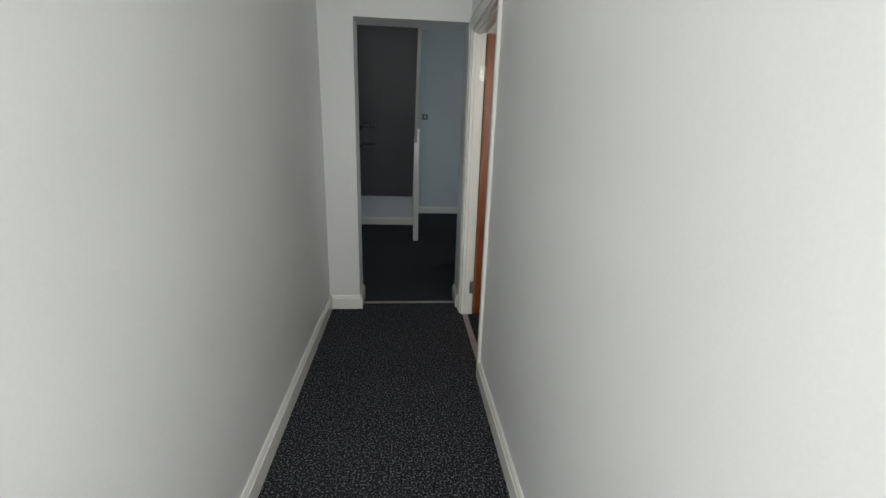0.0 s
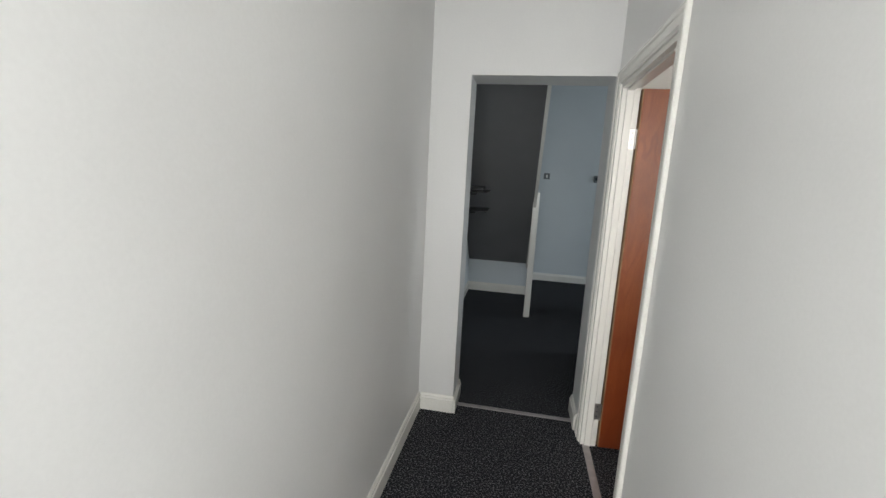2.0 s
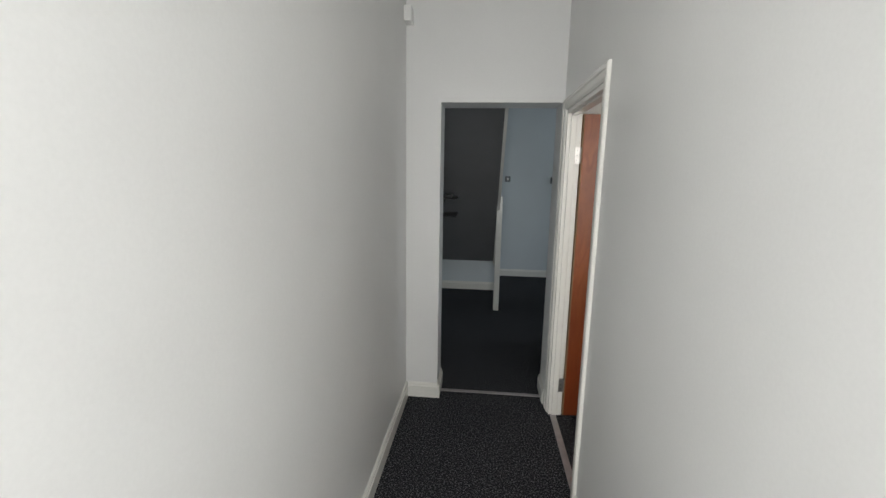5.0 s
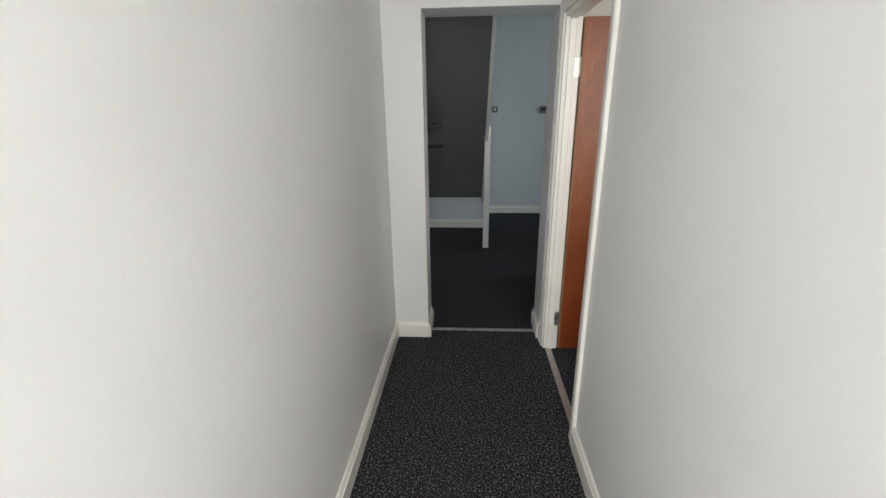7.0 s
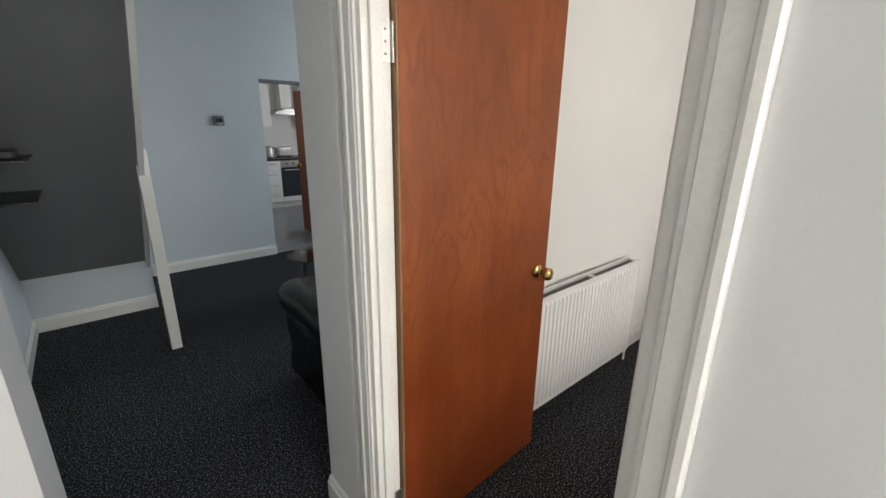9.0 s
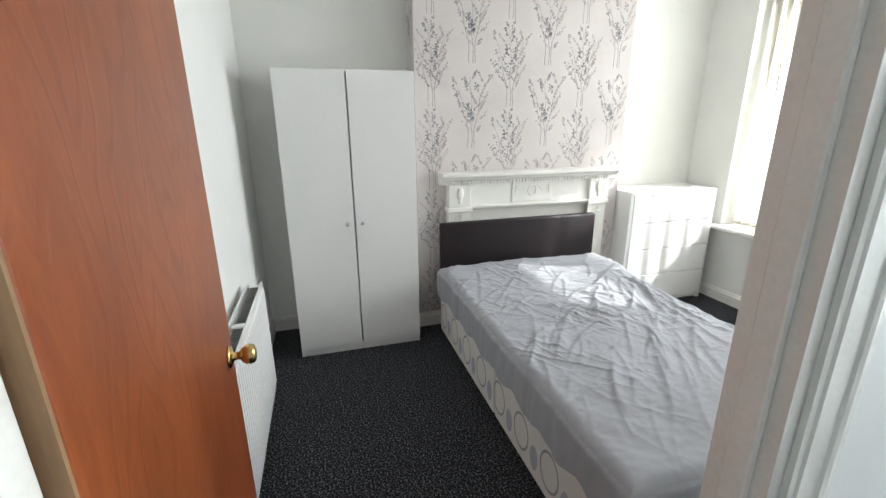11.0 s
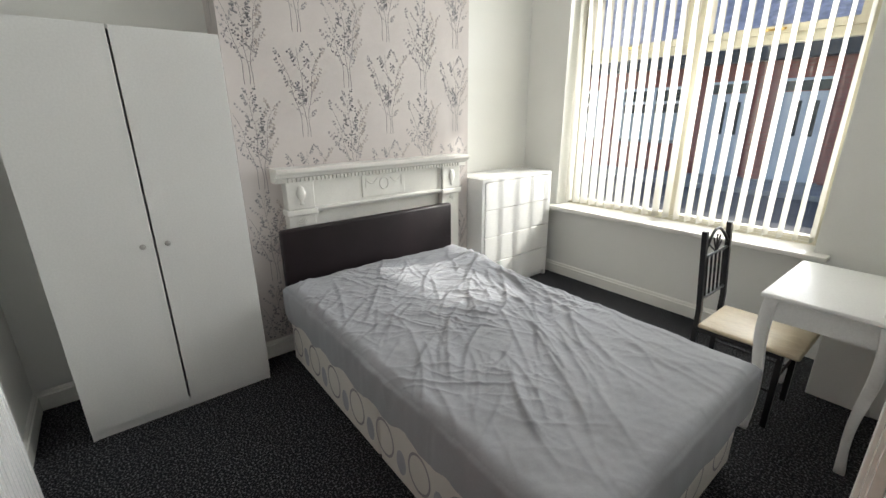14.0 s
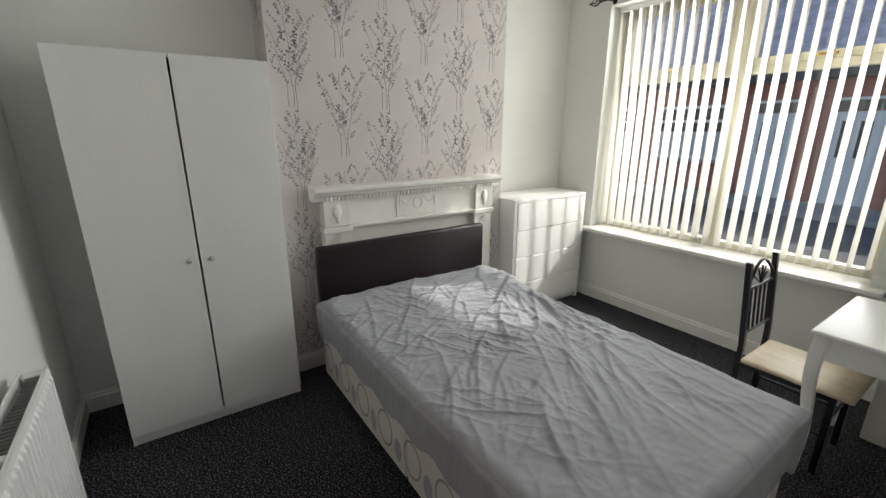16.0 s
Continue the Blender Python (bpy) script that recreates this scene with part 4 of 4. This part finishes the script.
for px, sx in ((0.045, -1), (DD - 0.045, 1)):
    for py, sy in ((0.045, -1), (DW - 0.045, 1)):
        part("leg", cabriole(px, py, sx * 0.6, sy * 0.6), M_MELAMINE, dk, "", True)
mr = thing("mirror_stand", "small white turned stand on the dressing table", "stand", (0.985, 0.53, DH))
part("base", box(-0.01, 0.06, -0.15, 0.15, 0, 0.02, 0.006, 2), M_MELAMINE, mr)
for y in (-0.13, 0.13):
    part("post", lathe([(0.014, 0), (0.01, 0.03), (0.014, 0.06), (0.009, 0.12), (0.009, 0.25), (0.014, 0.27), (0.004, 0.29)], 12, pose(0.02, y, 0.02)), M_MELAMINE, mr, "", True)

# ---- living room ----
SX1, SY = 0.545, 6.44
FLIP = lambda x: Matrix(((0, 1, 0, x), (1, 0, 0, 0), (0, 0, 1, 0), (0, 0, 0, 1)))
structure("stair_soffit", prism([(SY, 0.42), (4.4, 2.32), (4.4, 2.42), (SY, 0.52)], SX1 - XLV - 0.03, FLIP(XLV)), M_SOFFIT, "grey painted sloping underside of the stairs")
structure("stair_string", prism([(SY, 0.36), (4.35, 2.30), (4.35, 2.60), (SY, 0.66)], 0.03, FLIP(SX1 - 0.03)), M_GLOSS, "white painted stair string")
structure("stair_apron", box(XLV, SX1, SY, SY + 0.08, 0, 0.52), M_LIVWALL, "pale panel under the stairs")
structure("stair_side", prism([(SY + 0.08, 0.0), (YLV, 0.0), (YLV, 0.3), (SY + 0.08, 0.56)], 0.03, FLIP(SX1 - 0.03)), M_LIVWALL)
skirting((SX1, SY), (XLV, SY))
skirting((XLV, SY - 0.02), (XLV, YT))
structure("newel_post", box(SX1 - 0.035, SX1 + 0.03, 5.51, 5.58, 0, 1.38, 0.004), M_GLOSS, "white painted square post under the stairs")

av = thing("wall_shelf_unit", "black two-tier media shelf on the wall", "shelf", (XLV, 4.93, 0))
part("spine", box(0, 0.035, 0.02, 0.10, 1.02, 1.62, 0.004), M_BLACK, av)
for z in (1.205, 1.38):
    part("shelf", box(0.03, 0.32, -0.16, 0.26, z, z + 0.01, 0.002), M_BLACK, av, "thin black glass shelf")
    part("bracket", box(0.03, 0.2, 0.02, 0.1, z - 0.03, z, 0.004), M_BLACK, av)
bx = thing("set_top_box", "flat black box on the wall shelf", "media box", (XLV + 0.08, 4.87, 1.39))
part("case", box(0, 0.2, 0, 0.22, 0.0, 0.035, 0.006, 2), M_BLACK, bx)

sw_ = thing("light_switch", "small dark metal switch plate with white rocker", "switch", (0.72, YLV - 0.001, 1.56))
part("plate", box(-0.043, 0.043, -0.008, 0, -0.043, 0.043, 0.003), M_GREY, sw_)
part("rocker", box(-0.012, 0.012, -0.012, -0.008, -0.02, 0.02, 0.002), M_MELAMINE, sw_)
th = thing("thermostat", "square grey thermostat on pale blue wall", "thermostat", (1.43, YLV - 0.001, 1.55))
part("body", box(-0.055, 0.055, -0.03, 0, -0.05, 0.05, 0.012, 2), M_GREY, th)
part("display", box(-0.035, 0.035, -0.032, -0.0295, -0.015, 0.025), M_DARKGLASS, th)
part("label_bar", box(-0.01, 0.035, -0.032, -0.0295, -0.035, -0.028), M_RAD, th)

sofa = thing("sofa", "black leather sofa with plump rounded arms", "sofa", (1.03, 3.78, 0))


def cushion(x0, x1, y0, y1, z0, z1, r, bulge=0.02):
    bm = box(x0, x1, y0, y1, z0, z1, r, 4)
    bmesh.ops.subdivide_edges(bm, edges=[e for e in bm.edges if e.calc_length() > 0.12], cuts=5, use_grid_fill=True)
    c = Vector(((x0 + x1) / 2, (y0 + y1) / 2, (z0 + z1) / 2))
    for v in bm.verts:
        v.co += (v.co - c).normalized() * (bulge * noise.noise(v.co * 6) + 0.006 * noise.noise(v.co * 19))
    return bm


part("base", box(0.06, 1.75, 0.05, 0.85, 0.04, 0.3, 0.03, 2), M_BLACKLEATHER, sofa)
part("arm", cushion(0.0, 0.26, 0.0, 0.9, 0.03, 0.54, 0.07), M_BLACKLEATHER, sofa, "", True)
part("arm_pad", cushion(-0.03, 0.28, -0.02, 0.92, 0.46, 0.66, 0.085), M_BLACKLEATHER, sofa, "", True)
part("arm", cushion(1.55, 1.81, 0.0, 0.9, 0.03, 0.56, 0.08), M_BLACKLEATHER, sofa, "", True)
part("seat_cushion", cushion(0.27, 0.9, 0.2, 0.92, 0.28, 0.46, 0.06), M_BLACKLEATHER, sofa, "", True)
part("seat_cushion", cushion(0.91, 1.54, 0.2, 0.92, 0.28, 0.46, 0.06), M_BLACKLEATHER, sofa, "", True)
part("backrest", cushion(0.2, 1.6, -0.02, 0.24, 0.3, 0.85, 0.08), M_BLACKLEATHER, sofa, "", True)

tb = thing("glass_table", "oval glass coffee table with metal legs", "table", (1.93, 5.72, 0))
part("tabletop", lathe([(0.34, 0), (0.35, 0.004), (0.34, 0.01)], 40, Matrix.Translation((0, 0, 0.42)) @ Matrix.Diagonal((1.35, 0.9, 1, 1))), M_TABLEGLASS, tb, "clear glass tabletop")
for x, y in ((-0.28, -0.15), (0.28, -0.15), (-0.28, 0.15), (0.28, 0.15)):
    part("leg", lathe([(0.02, 0), (0.018, 0.2), (0.02, 0.41), (0.03, 0.42)], 14, pose(x, y, 0)), M_STEEL, tb, "", True)

# ---- kitchen seen through the opening ----
structure("opening_lining", boxes((KX0, KX1, YLV - 0.002, YLV + 0.122, KZ - 0.03, KZ)), M_GREY)
structure("threshold_strip", box(KX0, KX1, YLV + 0.02, YLV + 0.05, 0, 0.006, 0.002), M_STRIP)
kd = leaf_door("kitchen_door", (KX1 - 0.01, YLV + 0.125, 0), 0.80, 1.94, 93, "open red-brown veneered kitchen door")
KY = 10.08


def base_unit(x, w, drawers):
    u = thing("base_cabinet", "white kitchen base unit under dark worktop", "cabinet", (x, KY, 0), group="kitchen base units")
    part("body", box(0.001, w - 0.001, 0.02, 0.58, 0.1, 0.86), M_MELAMINE, u)
    part("plinth", box(0.001, w - 0.001, 0.06, 0.08, 0, 0.1), M_MELAMINE, u)
    n = 4 if drawers else 1
    for i in range(n):
        h = 0.75 / n
        z0 = 0.11 + i * h
        f = part("drawer_front" if drawers else "door", box(0.003, w - 0.003, 0, 0.019, z0 + 0.003, z0 + h - 0.003, 0.003), M_MELAMINE, u)
        bm = bm_tube(bmesh.new(), (w * 0.25, -0.025, z0 + h - 0.06), (w * 0.75, -0.025, z0 + h - 0.06), 0.006, 10)
        for q in (0.27, 0.73):
            bm_tube(bm, (w * q, -0.025, z0 + h - 0.06), (w * q, 0.0, z0 + h - 0.06), 0.005, 8)
        part("handle", bm, M_STEEL, f)
    return u


base_unit(2.05, 0.6, False)
base_unit(2.65, 0.35, True)
base_unit(3.6, 0.6, False)
ov = thing("oven", "built-in steel oven with dark glass door", "oven", (3.0, KY, 0))
part("housing", box(0.001, 0.599, 0.02, 0.58, 0.1, 0.86), M_MELAMINE, ov)
part("plinth", box(0.001, 0.599, 0.06, 0.08, 0, 0.1), M_MELAMINE, ov)
part("control_panel", box(0.004, 0.596, 0, 0.019, 0.74, 0.857, 0.003), M_STEEL, ov)
part("oven_door", box(0.004, 0.596, -0.004, 0.019, 0.2, 0.735, 0.004), M_DARKGLASS, ov)
part("lower_panel", box(0.004, 0.596, 0, 0.019, 0.105, 0.197, 0.003), M_MELAMINE, ov)
part("handle", bm_tube(bmesh.new(), (0.06, -0.04, 0.69), (0.54, -0.04, 0.69), 0.009, 12), M_STEEL, ov)
for k in range(4):
    part("dial", lathe([(0.02, 0), (0.018, 0.02)], 14, pose(0.12 + k * 0.12, 0, 0.8, 90)), M_GREY, ov)
wt = thing("worktop", "dark speckled kitchen worktop along the wall", "worktop", (1.12, KY - 0.02, 0.86))
part("slab", box(0, 3.17, 0, 0.62, 0, 0.04, 0.008, 2), M_WORKTOP, wt)


def wall_unit(x, w):
    u = thing("wall_cabinet", "white kitchen wall unit with flat door", "cabinet", (x, 10.36, 1.44), group="kitchen wall units")
    part("body", box(0.001, w - 0.001, 0.02, 0.33, 0, 0.72), M_MELAMINE, u)
    part("door", box(0.003, w - 0.003, 0, 0.019, 0.003, 0.717, 0.003), M_MELAMINE, u)


wall_unit(2.2, 0.4)
wall_unit(2.6, 0.42)
wall_unit(3.66, 0.6)
hd = thing("cooker_hood", "steel and glass cooker hood over hob", "hood", (3.04, 10.24, 1.66))
part("canopy", prism([(0, 0), (0.6, 0), (0.55, 0.05), (0.38, 0.1), (0.22, 0.1), (0.05, 0.05)], 0.45, Matrix()), M_STEEL, hd)
part("chimney", box(0.2, 0.4, 0.2, 0.45, 0.1, 0.7), M_MELAMINE, hd)
kt = thing("kettle", "steel jug kettle on kitchen worktop", "kettle", (2.9, 10.3, 0.9))
part("jug", lathe([(0.075, 0), (0.078, 0.02), (0.07, 0.12), (0.06, 0.19), (0.045, 0.205), (0.01, 0.215)], 20), M_STEEL, kt, "", True)
part("handle", bm_path(bmesh.new(), [Vector((0.06, 0, 0.18)), Vector((0.11, 0, 0.17)), Vector((0.11, 0, 0.06)), Vector((0.075, 0, 0.04))], 0.009), M_BLACK, kt)
ts = thing("toaster", "steel two-slice toaster on kitchen worktop", "toaster", (3.05, 10.35, 0.9))
part("body", box(0, 0.27, -0.08, 0.08, 0.012, 0.19, 0.03, 3), M_STEEL, ts)
part("foot", box(0.02, 0.25, -0.07, 0.07, 0, 0.014), M_BLACK, ts)
part("lever", box(0.268, 0.29, -0.02, 0.02, 0.11, 0.13, 0.004), M_BLACK, ts)

# ---- street ----
structure("ground", box(-150, 150, -250, -0.6, -0.35, -0.25), M_ASPHALT, "grey asphalt street")
structure("pavement", box(-30, 30, -2.4, -0.6, -0.25, -0.13, 0.01), M_PAVE, "pale concrete pavement with kerb")
structure("pavement", box(-30, 30, -10.0, -8.2, -0.25, -0.13, 0.01), M_PAVE, "pale concrete pavement with kerb")
TY = -10.0
terrace = tagged(thing("terraced_houses", "low red brick terrace with slate roof across street", "house", (0, 0, 0)), "", "", "", "")
part("wall", box(-24, 26, TY - 6, TY, -0.25, 3.0), M_BRICK, terrace)
roof = prism([(TY + 0.45, 2.98), (TY - 3.2, 5.6), (TY - 6.6, 2.98), (TY - 6.6, 2.9), (TY + 0.45, 2.9)], 50.0, Matrix(((0, 1, 0, -24), (1, 0, 0, 0), (0, 0, 1, 0), (0, 0, 0, 1))))
part("roof", roof, M_SLATE, terrace, "purple-grey slate roof")
bm = bmesh.new()
for r in range(17):
    f = r / 17
    y, z = TY + 0.46 - 3.65 * f, 2.99 + 2.62 * f
    for c in range(60):
        x = -9 + c * 0.31 + (0.155 if r % 2 else 0)
        dz = random.uniform(0, 0.008)
        vs = [bm.verts.new(p) for p in ((x, y, z + dz + 0.012), (x + 0.3, y, z + dz + 0.012), (x + 0.3, y - 0.22, z + 0.165 + dz), (x, y - 0.22, z + 0.165 + dz))]
        bm.faces.new(vs)
tagged(part("slates", bm, M_SLATE, terrace), "", "", "", "stuff")
# board and gutter in one band; its dark colour includes the eaves' shadow
part("fascia", box(-24, 26, TY + 0.40, TY + 0.47, 2.66, 2.97), M_DARKTRIM, terrace, "eaves board and gutter, dark with the eaves' shadow")
part("soffit", box(-24, 26, TY + 0.001, TY + 0.40, 2.66, 2.69), M_DARKTRIM, terrace)


def house_window(x, w):
    fr = frame_bars(terrace, x, x + w, 0.75, 2.2, 0.08, TY + 0.002, TY + 0.05, M_WHITEPVC, "window")
    part("mullion", box(x + w / 2 - 0.04, x + w / 2 + 0.04, TY + 0.002, TY + 0.05, 0.83, 2.12), M_WHITEPVC, fr)
    part("top_light_bar", box(x + 0.08, x + w / 2 - 0.04, TY + 0.002, TY + 0.05, 1.75, 1.82), M_WHITEPVC, fr)
    part("top_light_bar", box(x + w / 2 + 0.04, x + w - 0.08, TY + 0.002, TY + 0.05, 1.75, 1.82), M_WHITEPVC, fr)
    part("pane", box(x + 0.08, x + w - 0.08, TY + 0.002, TY + 0.012, 0.83, 2.12), M_DARKGLASS, fr)
    part("curtain", box(x + 0.08, x + w - 0.08, TY + 0.012, TY + 0.016, 0.83, 1.5), M_CURTAIN, fr)
    part("sill", box(x - 0.08, x + w + 0.08, TY + 0.002, TY + 0.12, 0.66, 0.75, 0.01), M_PAVE, fr)


def house_door(x):
    d = part("door", box(x, x + 0.86, TY + 0.002, TY + 0.05, -0.1, 1.95, 0.006), M_WHITEPVC, terrace, "white panelled front door")
    frame_bars(d, x - 0.06, x + 0.92, -0.12, 2.25, 0.06, TY + 0.002, TY + 0.07, M_WHITEPVC, "frame")
    part("fanlight", box(x, x + 0.86, TY + 0.002, TY + 0.02, 1.97, 2.19), M_DARKGLASS, d)
    for q in (0.16, 0.48):
        part("glazing", box(x + q, x + q + 0.2, TY + 0.05, TY + 0.056, 0.95, 1.75), M_DARKGLASS, d)
        part("panel", box(x + q, x + q + 0.2, TY + 0.05, TY + 0.06, 0.1, 0.75, 0.008), M_WHITEPVC, d)
    part("step", box(x - 0.15, x + 1.0, TY + 0.002, TY + 0.35, -0.13, -0.1), M_PAVE, d)


for k in range(-2, 3):
    o = k * 8.4 + 2.0
    house_window(o + 4.3, 2.0)
    house_door(o + 2.9)
    house_door(o + 1.35)
    house_window(o - 1.3, 2.0)
